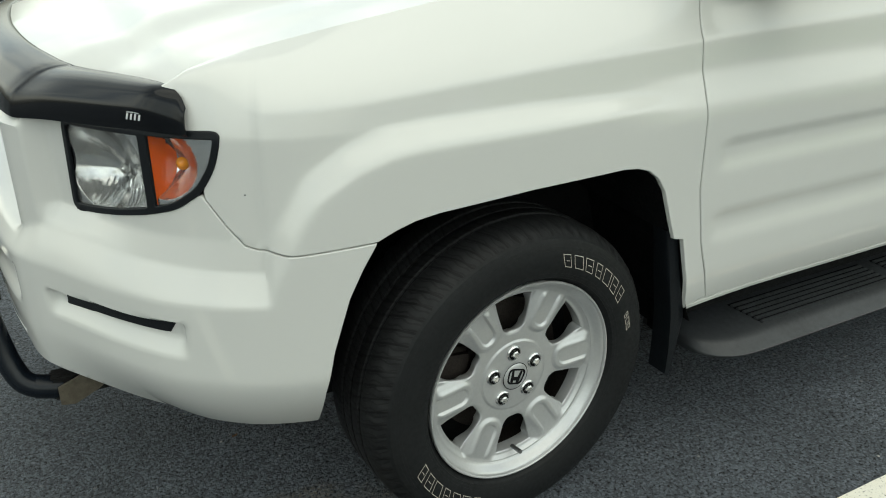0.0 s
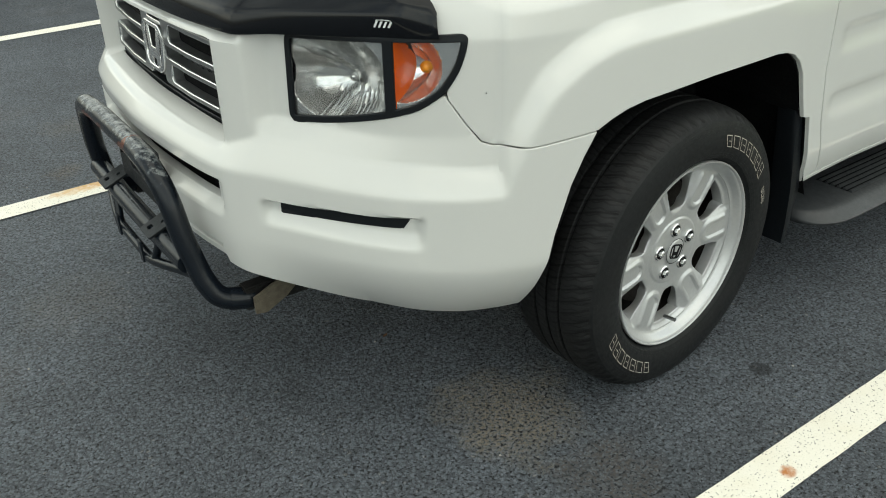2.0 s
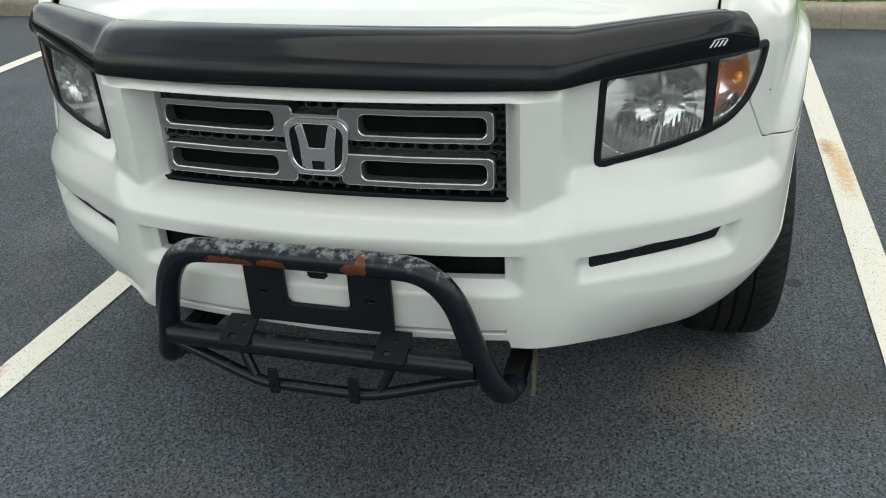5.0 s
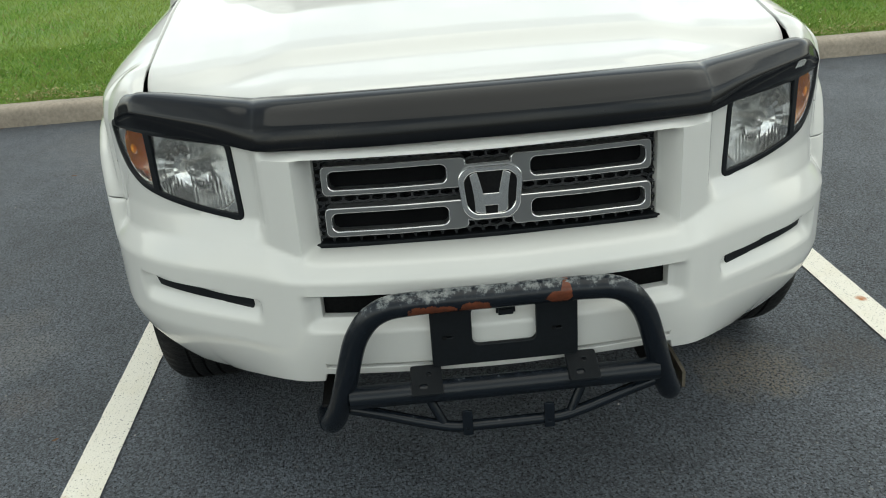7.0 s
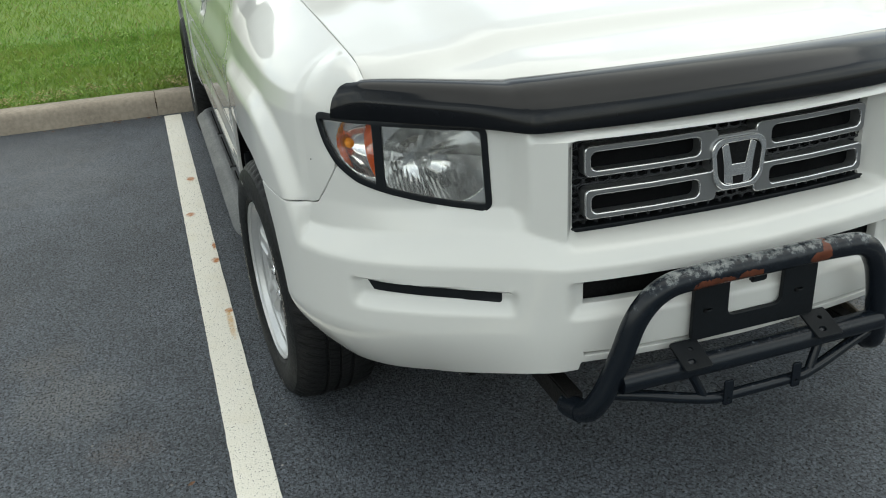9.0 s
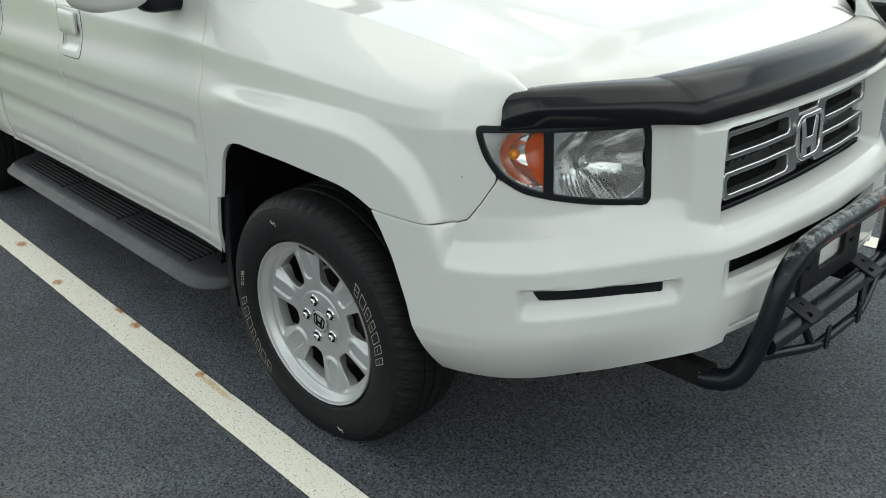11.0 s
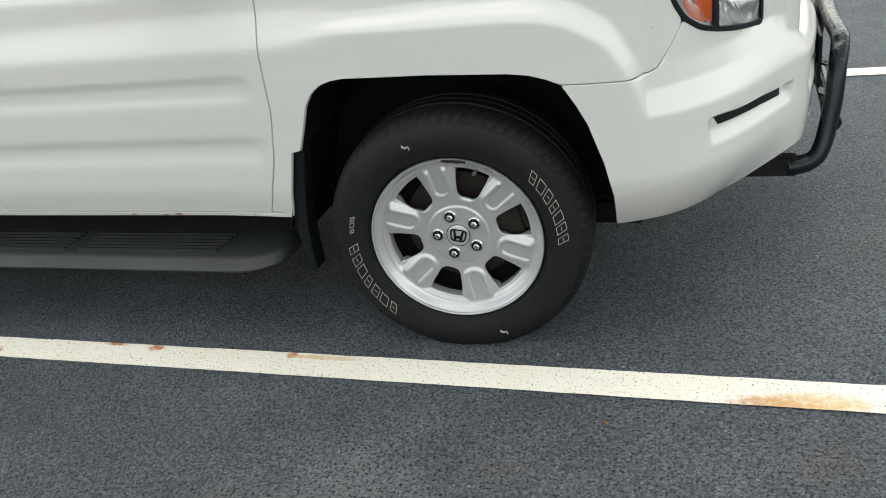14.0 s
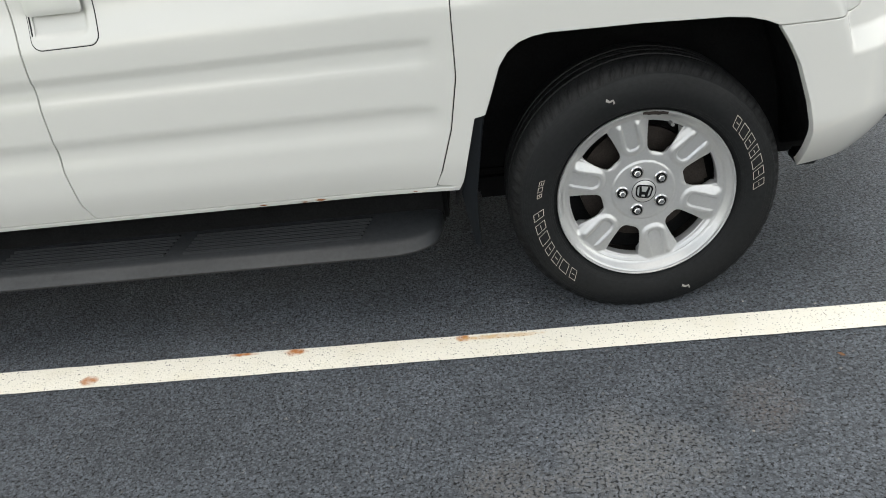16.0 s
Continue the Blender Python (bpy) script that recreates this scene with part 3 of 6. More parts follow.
def profile(a, v):
    """How far the skin stands out of the plan, and its height."""
    x = np.interp(a, PS, PLAN[:, 0])
    z = np.minimum(v, 0.95)
    o = np.zeros_like(a)
    tuck = np.interp(a, [0, 0.48, 0.62, 0.74, 1.28, 1.6, 2.05, 2.3], [0.02, 0.022, 0.06, 0.085, 0.085, 0.05, 0.035, 0.05])
    o -= tuck * np.clip((0.50 - z) / 0.155, 0, 1.3) ** 1.6
    corner = 1 - ss(sx(-0.527), sx(-0.507), a)
    # bumper bevel, the shelf below the lamps, and the pillars beside the grille
    crest = np.interp(a, [0, 0.43, 0.52, 0.75, sx(-0.52)], [0.698, 0.698, 0.726, 0.718, 0.704])
    o -= 0.033 * lin(0.652, crest, z) ** 1.15 * corner
    shelf = lin(S_B, S_B + 0.042, a) * np.interp(a, [0.5, 0.60, 0.80, 1.0, 1.2], [0.030, 0.028, 0.016, 0.008, 0.004])
    o -= shelf * lin(crest + 0.002, 0.766, z) * corner
    o -= np.interp(a, [0, 0.2, 0.386], [0.076, 0.072, 0.060]) * (1 - lin(0.398, 0.422, a)) * lin(0.690, 0.709, z) * (1 - lin(0.900, 0.918, z))
    o -= 0.050 * lin(0.916, 0.953, z) * (1 - ss(0.47, 0.53, a))
    # wedge under the side slots
    slot = ss(SLOT0 - 0.045, SLOT0 - 0.015, a) * (1 - ss(SLOT1 + 0.012, SLOT1 + 0.040, a))
    top = 0.595 + 0.013 * (a - SLOT0) / (SLOT1 - SLOT0)
    o -= 0.021 * slot * lin(0.541, 0.573, z) * (1 - ss(top - 0.004, top + 0.006, z))
    low = 1 - ss(0.40, 0.436, a)
    o -= 0.020 * low * lin(0.534, 0.556, z) * (1 - ss(0.612, 0.622, z))
    # behind the bevel's end, and the flare round the wheel
    side = 1 - corner
    arch = sd_poly(ARCH_S, a, np.minimum(v, 1.02))
    rear = sd_poly(REAR_ARCH_S, a, np.minimum(v, 1.02))
    wide = np.interp(x, [-0.6, -0.3, 0.0, 0.20], [0.055, 0.057, 0.055, 0.036])
    inner = np.interp(x, [-0.6, -0.44, -0.30, -0.20, 0.0, 0.20], [0.120, 0.130, 0.126, 0.120, 0.112, 0.114])
    flare = ss(0, 1, (arch - inner) / wide) * (0.25 + 0.75 * ss(0.60, 0.74, z))
    # the flare runs out along the waist into the doors; two pressed grooves die out at the front
    w0 = np.interp(x, [0.0, 0.20, 0.30, 0.40, 0.46], [0.910, 0.914, 0.911, 0.900, 0.892])
    w1 = np.interp(x, [0.0, 0.20, 0.30, 0.40, 0.46], [0.965, 0.954, 0.950, 0.943, 0.940])
    tip = ss(0.16, 0.43, x)
    waist, near = 0.033 * (1 - tip) * ss(0, 1, (np.minimum(v, 0.98) - w0) / (w1 - w0)) + tip * (0.006 + 0.027 * ss(0.87, 0.98, np.minimum(v, 0.98))), ss(0.02, 0.20, x)
    o -= side * ((1 - near) * 0.033 * flare + near * waist) * (1 - ss(2.35, 2.45, x))
    door = side * ss(0.42, 0.47, x) * (1 - ss(2.35, 2.45, x))
    cut = ss(0.488, 0.545, x)
    o -= door * cut * 0.0075 * ((1 - ss(0.800, 0.816, z)) * ss(0.735, 0.775, z) + (1 - ss(0.628, 0.644, z)) * ss(0.560, 0.605, z))
    bed = side * ss(2.40, 2.45, x)
    o -= bed * 0.02 * (ss(0.85, 0.95, z) * ss(0.06, 0.16, rear))
    # the roll over to the top
    t = np.clip((v - 0.95) / 0.30, 0, 1.02)
    dr = ss(0.25, 0.44, x)
    px, py, nx, ny = (np.interp(a, PS, q) for q in (PLAN[:, 0], PLAN[:, 1], PN[:, 0], PN[:, 1]))
    top = np.where(px < 0.6, (gap_y(px) - py) / np.maximum(ny - 0.0486 * nx, 0.3), -0.17)
    zg = np.interp(x + nx * top * (1 - dr), GAP_X, GAP_Z)
    nb = ss(-0.60, -0.48, x)
    zc = np.interp(x, [-0.55, -0.38, -0.14, 0.11, 0.44, 1.13, 1.77, 3.0], [0.990, 0.996, 1.010, 1.022, 1.032, 1.045, 1.068, 1.08])        # shoulder crease
    c3 = top * (1 - dr) - 0.075 * dr
    k0, k1, k2, k3 = (1 - t) ** 3, 3 * t * (1 - t) ** 2, 3 * t**2 * (1 - t), t**3
    plain_o, plain_z = k0 * o + k1 * (o - 0.018) + k2 * 0.56 * top + k3 * c3, k0 * 0.95 + k1 * 1.035 + k2 * (zg + 0.004) + k3 * zg
    lo, hi = np.clip(t / 0.28, 0, 1), np.clip((t - 0.28) / 0.72, 0, 1.03)
    q0, q1, q2 = (1 - hi) ** 2, 2 * hi * (1 - hi), hi**2
    crease_o = np.where(t < 0.28, o - 0.009 * lo, q0 * (o - 0.009) + q1 * (o - 0.036) + q2 * c3)
    crease_z = np.where(t < 0.28, 0.95 + (zc - 0.95) * lo, q0 * zc + q1 * (zc + 0.052) + q2 * zg)
    on = v > 0.95
    return np.where(on, plain_o * (1 - nb) + crease_o * nb, o), np.where(on, plain_z * (1 - nb) + crease_z * nb, z)


SLOT0, SLOT1 = s_of(-0.838, 0.552), s_of(-0.680, 0.795) + 0.012


def skin(S, V, off=0.0):
    a, sg = np.abs(S), np.where(S < 0, -1.0, 1.0)
    o, z = profile(a, V)
    o = o + off
    x = np.interp(a, PS, PLAN[:, 0]) + np.interp(a, PS, PN[:, 0]) * o
    y = np.interp(a, PS, PLAN[:, 1]) + np.interp(a, PS, PN[:, 1]) * o
    return np.stack([x, y * sg, z], -1)


truck = tagged(new("pickup_truck"), "white pickup truck with black hood deflector and rusty bull bar", "pickup truck")
truck.location.z = -0.005

# outlines on the skin
LAMP = [(s_of(-0.772, 0.536) + 0.003, 0.762), (s_of(-0.74, 0.60), 0.770), (s_of(-0.70, 0.665), 0.783), (s_of(-0.662, 0.732), 0.801), (s_of(-0.625, 0.785), 0.820), (s_of(-0.592, 0.828) - 0.008, 0.852), (s_of(-0.562, 0.838) - 0.007, 0.900),
        (s_of(-0.548, 0.836) - 0.005, 0.945), (s_of(-0.548, 0.836) - 0.004, 0.967), (s_of(-0.66, 0.70), 0.957), (s_of(-0.763, 0.534) + 0.005, 0.944)]


def rounded(poly, r):
    """The polygon with its corners cut round by about r."""
    p = [np.array(q, float) for q in poly]
    out = []
    for i, q in enumerate(p):
        a, b = p[i - 1] - q, p[(i + 1) % len(p)] - q
        la, lb = np.linalg.norm(a), np.linalg.norm(b)
        k0, k1 = q + a / la * min(r, la * 0.45), q + b / lb * min(r, lb * 0.45)
        out += [tuple((1 - t) ** 2 * k0 + 2 * t * (1 - t) * q + t * t * k1) for t in (0, 0.25, 0.5, 0.75, 1)]
    return out


LAMP = rounded(LAMP, 0.020)
SEAM = [(sx(-0.322), 0.755), (sx(-0.40), 0.752), (sx(-0.46), 0.749), (s_of(-0.52, 0.885), 0.749), (s_of(-0.543, 0.873), 0.757), (s_of(-0.565, 0.85), 0.795), (s_of(-0.590, 0.828), 0.842)]


def lamp_sdf(a, v, grow=0.0):
    return sd_poly(LAMP, a, v) - grow


def bumper_sdf(S, V):
    a = np.abs(S)
    edge = [(-0.3, 0.424), (0.395, 0.424), (0.40, 0.404), (0.49, 0.396), (0.571, 0.378), (0.73, 0.345), (0.95, 0.338), (sx(-0.442), 0.338), *[(sx(x), z) for x, z in ARCH[:-1][::-1] if x < -0.324], *SEAM,
            (s_of(-0.60, 0.80), 0.90), (s_of(-0.66, 0.70), 0.953), (-0.3, 0.953)]
    f = sd_poly(edge, a, V) + 0.0028
    f = np.maximum(f, -lamp_sdf(a, V, 0.003))
    f = np.maximum(f, -sd_box(a, V, -0.5, 0.397, 0.7035, 0.903, 0.006))
    f = np.maximum(f, -sd_box(a, V, -0.5, 0.392, 0.560, 0.614, 0.004))
    return np.maximum(f, -sd_box(a, V, -0.5, 0.392, 0.441, 0.453, 0.003))


def fender_sdf(S, V):
    a = np.abs(S)
    edge = [*[(u - 0.0, z) for u, z in SEAM], (s_of(-0.60, 0.81), 0.95), (s_of(-0.655, 0.80), 0.97), (s_of(-0.67, 0.80), 1.25), (sx(0.45), 1.25), (sx(0.447), 1.09), (sx(0.449), 0.90), (sx(0.455), 0.713), (sx(0.482), 0.576), (sx(0.520), 0.46), (sx(0.541), 0.418),
            (sx(0.50), 0.411), *[(sx(x), z) for x, z in ARCH if z > 0.35 and x > -0.32]]
    f = sd_poly(edge, a, V) + 0.0031
    return np.maximum(f, -lamp_sdf(a, V, 0.003))


def door_sdf(front, back, handle_x):
    def f(S, V):
        h = sx(handle_x)
        d = sd_poly([*[(sx(x), z) for x, z in front], *[(sx(x), z) for x, z in back[::-1]]], np.abs(S), V) + 0.0035
        return np.maximum(d, -sd_box(np.abs(S), V, h - 0.075, h + 0.080, 0.900, 1.030, 0.02))
    return f


GAP_A = [(0.541, 0.411), (0.520, 0.46), (0.482, 0.576), (0.455, 0.713), (0.449, 0.90), (0.447, 1.09), (0.45, 1.25)]
GAP_B = [(1.495, 0.411), (1.515, 0.46), (1.528, 0.564), (1.530, 0.70), (1.531, 0.90), (1.540, 1.02), (1.570, 1.12), (1.60, 1.25)]
GAP_C = [(2.36, 0.411), (2.36, 0.50), (2.38, 0.70), (2.42, 0.85), (2.43, 0.95), (2.43, 1.09), (2.43, 1.25)]

sheet("bumper_cover", skin, bumper_sdf, -1.34, 1.34, 0.33, 0.965, 0.007, 0.022, PAINT, truck, "white painted wraparound bumper cover with narrow slots", flip=True)
for sg in (1, -1):
    def on_side(S, V, sg=sg):
        return skin(sg * S, V)
    fl = sg > 0
    sheet("fender", on_side, fender_sdf, s_of(-0.68, 0.78), sx(0.56), 0.38, 1.26, 0.008, 0.011, PAINT, truck, "white front fender with flared wheel arch", flip=fl)
    sheet("front_door", on_side, door_sdf(GAP_A, GAP_B, 1.405), sx(0.43), sx(1.55), 0.385, 1.255, 0.012, 0.011, PAINT, truck, "white door with two pressed grooves", flip=fl)
    sheet("rear_door", on_side, door_sdf(GAP_B, GAP_C, 2.25), sx(1.47), sx(2.45), 0.385, 1.255, 0.014, 0.011, PAINT, truck, "white door with two pressed grooves", flip=fl)
    sheet("bed_side", on_side, lambda S, V: np.maximum(sd_poly([(sx(2.363), 0.411), (sx(2.44), 0.92), (sx(2.435), 1.25), (PS[-1], 1.25), (PS[-1], 0.40)], np.abs(S), V) + 0.002, -sd_poly(REAR_ARCH_S, np.abs(S), V)),
          sx(2.33), PS[-1] + 0.0, 0.385, 1.255, 0.016, 0.022, PAINT, truck, "white cargo bed side", flip=fl)


for sg in (1, -1):
    # dark sheet added behind the panels; its colour gives the gaps their shade
    sheet("gap_backing", lambda S, V, sg=sg: skin(sg * S, V, -0.012), lambda S, V: np.maximum(sd_poly([(s_of(-0.60, 0.82), 0.80), (s_of(-0.62, 0.80), 1.20), (sx(0.2), 1.23), (sx(3.9), 1.23), (sx(3.9), 0.45), (sx(2.4), 0.418), (sx(0.50), 0.418), (sx(0.47), 0.45)], S, V), 0.03 - np.minimum(np.minimum(sd_poly(ARCH_S, S, V), sd_poly(REAR_ARCH_S, S, V)), lamp_sdf(S, V))),
          s_of(-0.62, 0.80), sx(3.95), 0.39, 1.24, 0.02, 0.0, DARK, truck, "dark sheet added behind the skin to shade the panel gaps", flip=sg > 0)
    sheet("rocker_panel", lambda S, V, sg=sg: skin(sg * S, V, 0.0005), lambda S, V: sd_poly([(sx(0.485), 0.398), (sx(0.475), 0.410), (sx(0.50), 0.4075), (sx(2.40), 0.4075), (sx(2.40), 0.398)], S, V), sx(0.44), sx(2.45), 0.392, 0.414, 0.004, 0.012, PAINT, truck, "white rocker panel lip", flip=sg > 0)


for sg in (1, -1):
    at = skin(np.array(sg * sx(-0.545)), np.array(0.853), 0.0012)
    bm = bmesh.new()
    bmesh.ops.create_icosphere(bm, subdivisions=1, radius=0.0015)
    bmesh.ops.translate(bm, verts=bm.verts, vec=Vector(at.tolist()))
    part("paint_chip", bm, DARK, truck, "small dark chip in the paint", 0)
for x0, z0, size in ((0.86, 0.404, 0.016), (0.905, 0.402, 0.010), (1.02, 0.404, 0.012), (0.60, 0.4035, 0.008)):
    bm = bmesh.new()
    q = skin(np.array(sx(x0)), np.array(z0), 0.0024)
    bm.faces.new([bm.verts.new((q[0] + size * u, q[1], q[2] + 0.35 * size * w)) for u, w in ((-0.9, -0.1), (-0.3, -0.6), (0.4, -0.4), (1.0, 0.1), (0.3, 0.5), (-0.4, 0.3))])
    part("rust_spot", bm, material("rust", (0.30, 0.11, 0.03), 0.85, 0, 0, 0.5, 60.0), truck, "orange rust spot on the sill", 0)


# ---- hood ----
def hood_surface(X, Y):
    ay = np.abs(Y)
    zg = np.interp(X, GAP_X, GAP_Z)
    z = zg - 0.004 + 0.020 * (1 - ss(0.40, 0.56, ay)) + 0.020 * (1 - (ay / 0.765) ** 2) + 0.004 * ss(0.70, 0.6, ay)
    nose = np.interp(ay, [0, 0.3, 0.489, 0.62, 0.755], [-0.865, -0.85, -0.80, -0.72, -0.64])
    t = np.clip((nose + 0.14 - X) / 0.14, 0, 1)
    z = z - 0.060 * t**2.2
    return np.stack([X, Y, z], -1)


def hood_sdf(X, Y):
    ay = np.abs(Y)
    edge = [(-0.865, -0.5), (-0.865, 0), (-0.85, 0.3), (-0.80, 0.489), (-0.72, 0.62), (-0.645, 0.735), (-0.62, 0.7465), (-0.55, 0.7515), (-0.3, 0.7637), (-0.088, 0.774), (0.10, 0.783), (0.42, 0.797), (0.40, 0.60), (0.33, 0.3), (0.30, 0), (0.30, -0.5)]
    return sd_poly(edge, X, ay) + 0.0055


sheet("hood", hood_surface, hood_sdf, -0.88, 0.45, -0.82, 0.82, 0.011, 0.03, PAINT, truck, "white painted hood with raised centre")


# ---- hood deflector ----
DEFLECT = np.array([(0.0, -0.800, 1.034, -0.905, 0.944), (0.25, -0.785, 1.032, -0.893, 0.942), (0.42, -0.752, 1.027, -0.867, 0.9405), (0.470, -0.735, 1.024, -0.855, 0.9400), (0.487, -0.727, 1.022, -0.846, 0.9400), (0.503, -0.721, 1.0225, -0.835, 0.9415),
                    (0.56, -0.700, 1.026, -0.797, 0.9475), (0.66, -0.655, 1.031, -0.728, 0.9515), (0.75, -0.618, 1.033, -0.664, 0.9560), (0.795, -0.604, 1.024, -0.632, 0.9580), (0.813, -0.600, 1.004, -0.622, 0.9590)])
DEFLECT = catmull(np.vstack([np.stack([-DEFLECT[::-1, 0], *DEFLECT[::-1, 1:].T], 1), DEFLECT[1:]]), 6)


def on_deflector(y, t, off=0.0):
    """A place on the deflector: y across the truck, t from its top edge (0) to its lower edge (1)."""
    xt, zt, xl, zl = (np.interp(y, DEFLECT[:, 0], DEFLECT[:, k]) for k in (1, 2, 3, 4))
    ay = np.abs(y)
    out = np.stack([-0.55 + 0 * y, 0.45 * ss(0.45, 0.8, ay) * np.sign(y), 0.75 + 0 * y], -1)
    out /= np.linalg.norm(out, axis=-1, keepdims=True)
    bulge = 0.029 * (1 - (1 - np.clip(t / 0.5, 0, 1)) ** 2) * (1 - np.clip((t - 0.70) / 0.30, 0, 1) ** 1.8) * (1 - 0.75 * ss(0.75, 0.813, ay)) + off
    end = t * ss(0.765, 0.813, ay)
    return np.stack([xt + (xl - xt) * t + 0.017 * end, y + 0.013 * end * np.sign(y), zt + (zl - zt) * t], -1) + out * bulge[..., None]


def deflector():
    n = 22
    Y, T = np.meshgrid(DEFLECT[:, 0], np.linspace(0, 1, n + 1), indexing="ij")
    outer, inner = on_deflector(Y, T), on_deflector(Y, T, -0.004)
    m = len(DEFLECT)
    a = np.arange(m * (n + 1)).reshape(m, n + 1)
    b = a + m * (n + 1)
    faces = [(a[i, k], a[i, k + 1], a[i + 1, k + 1], a[i + 1, k]) for i in range(m - 1) for k in range(n)]
    faces += [(b[i + 1, k], b[i + 1, k + 1], b[i, k + 1], b[i, k]) for i in range(m - 1) for k in range(n)]
    for i in range(m - 1):
        faces += [(a[i, 0], a[i + 1, 0], b[i + 1, 0], b[i, 0]), (a[i + 1, n], a[i, n], b[i, n], b[i + 1, n])]
    for k in range(n):
        faces += [(a[0, k + 1], a[0, k], b[0, k], b[0, k + 1]), (a[m - 1, k], a[m - 1, k + 1], b[m - 1, k + 1], b[m - 1, k])]
    return mesh_object("hood_deflector", np.vstack([outer.reshape(-1, 3), inner.reshape(-1, 3)]), faces, BLACK_GLOSS, truck, "smoked black acrylic hood deflector", 60)


shield = deflector()


def sticker_sdf(U, T):
    """Plain slanted strokes on a flat oval, in metres across and down."""
    u, v = U * 1.3, (T - 0.86) * 0.11
    f = np.full(U.shape, 1.0)
    for c in (-0.015, -0.005, 0.005, 0.015):
        f = np.minimum(f, np.maximum(np.abs(u - c - 0.55 * v) - 0.0024, np.abs(v) - 0.0042))
    return np.minimum(f, np.maximum(np.abs(v + 0.0065 - 4.0 * u * u) - 0.0006, np.abs(u) - 0.016))


sheet("sticker", lambda U, T: on_deflector(-0.742 + U, T, 0.0010), sticker_sdf, -0.026, 0.026, 0.70, 0.985, 0.0009, 0.0, STICKER, shield, "small white sticker with slanted strokes", smooth=0)


# ---- lamps ----
def headlight(sg):
    def at(off):
        return lambda S, V: skin(sg * S, V, off)
    fl = sg > 0
    s0, s1 = min(p[0] for p in LAMP) - 0.01, max(p[0] for p in LAMP) + 0.01
    d0, d1 = s_of(-0.672, 0.715) + 0.0235, s_of(-0.652, 0.742) + 0.0035        # the black post between the two lenses
    def both(f, g, r=0.005):
        return np.hypot(np.maximum(f + r, 0), np.maximum(g + r, 0)) + np.minimum(np.maximum(f + r, g + r), 0) - r
    def main_win(S, V):
        a = np.abs(S)
        return both(both(sd_poly(LAMP, a, V) + 0.010, a - d0), V - 0.9365 - 0.012 * (a - s0) / (d0 - s0))
    def turn_win(S, V):
        a = np.abs(S)
        return both(both(sd_poly(LAMP, a, V) + 0.010, d1 - a), V - 0.953)
    lamp = sheet("headlight", at(0.003), lambda S, V: np.maximum(lamp_sdf(np.abs(S), V), -np.minimum(main_win(S, V), turn_win(S, V))), s0, s1, 0.755, 0.975, 0.004, 0.007, BLACK_TRIM, truck,
                 "headlight with clear lens, amber turn signal and black surround", flip=fl)
    lens = sheet("lens", at(-0.002), lambda S, V: lamp_sdf(np.abs(S), V, -0.006), s0, s1, 0.755, 0.975, 0.008, 0.003, LENS, lamp, "clear plastic lens", flip=fl)
    lens.visible_shadow = False
    c = Vector(skin(np.array(sg * (s0 + 0.62 * (d0 - s0))), np.array(0.862), -0.042).tolist())
    def bowl(S, V):                    # a deep dish with radial facets round the bulb
        a = np.abs(S)
        lens_back = skin(sg * S, V, -0.006)
        dy, dz = (lens_back[..., 1] - c[1]) * sg, lens_back[..., 2] - c[2]
        r, th = np.hypot(dy, dz), np.arctan2(dz, dy)
        low = ss(0.2, 0.6, -np.sin(th))
        facet = 0.0022 * np.abs((th * 3.0) % 1 - 0.5) * ss(0.034, 0.046, r) * (1 - 0.6 * low)
        facet = facet + 0.0016 * np.abs((r * 42 + 0.4 * th) % 1 - 0.5) * ss(0.040, 0.055, r)
        facet = facet + 0.0030 * np.abs(((a - s0) * 90) % 1 - 0.5) * low * ss(0.035, 0.045, r)          # upright flutes below
        socket = 0.006 * (1 - lin(0.016, 0.019, r))
        lens_back[..., 0] = np.maximum(lens_back[..., 0], c[0] + 0.030 + socket + 0.62 * np.maximum(dy - 0.012, 0) - r * r / np.where(dy < 0, 0.092, 0.140) + facet)
        return lens_back
    sheet("reflector", bowl, lambda S, V: main_win(S, V) - 0.005, s0, d0 + 0.01, 0.755, 0.965, 0.0022, 0.0, REFLECTOR, lamp, "faceted silver reflector", flip=fl, smooth=22)
    bm = bmesh.new()
    bmesh.ops.create_uvsphere(bm, u_segments=20, v_segments=12, radius=0.010)
    bmesh.ops.translate(bm, verts=bm.verts, vec=c + Vector((0.012, 0, 0)))
    part("bulb_shield", bm, REFLECTOR, lamp, "grey bulb shield")
    c = Vector(skin(np.array(sg * (d1 + 0.072)), np.array(0.902), -0.013).tolist())
    bm = bmesh.new()
    bmesh.ops.create_uvsphere(bm, u_segments=16, v_segments=10, radius=0.012)
    bmesh.ops.translate(bm, verts=bm.verts, vec=c)
    part("turn_bulb", bm, AMBER_BULB, lamp, "amber bulb")
    sheet("turn_signal", lambda U, V: skin(sg * (d1 + 0.002 + 1.05 * U), V, -0.004 - U), lambda U, V: np.maximum(U - 0.050 * (1 - ((V - 0.882) / 0.078) ** 2), -U), -0.004, 0.090, 0.80, 0.97, 0.004, 0.0, AMBER, lamp, "amber turn signal", flip=not fl)
    def back(S, V):                    # a deep dish round the bulb, ribbed at the outer top
        a = np.abs(S)
        lens_back = skin(sg * S, V, -0.006)
        r2 = (lens_back[..., 1] - c[1]) ** 2 + (lens_back[..., 2] - c[2]) ** 2
        ribs = 0.0008 * np.sin(a * 700) * ss(0.915, 0.925, V) * ss(0.070, 0.080, a - d1)
        lens_back[..., 0] = np.maximum(lens_back[..., 0], c[0] + 0.024 - r2 / 0.096 + ribs)
        return lens_back
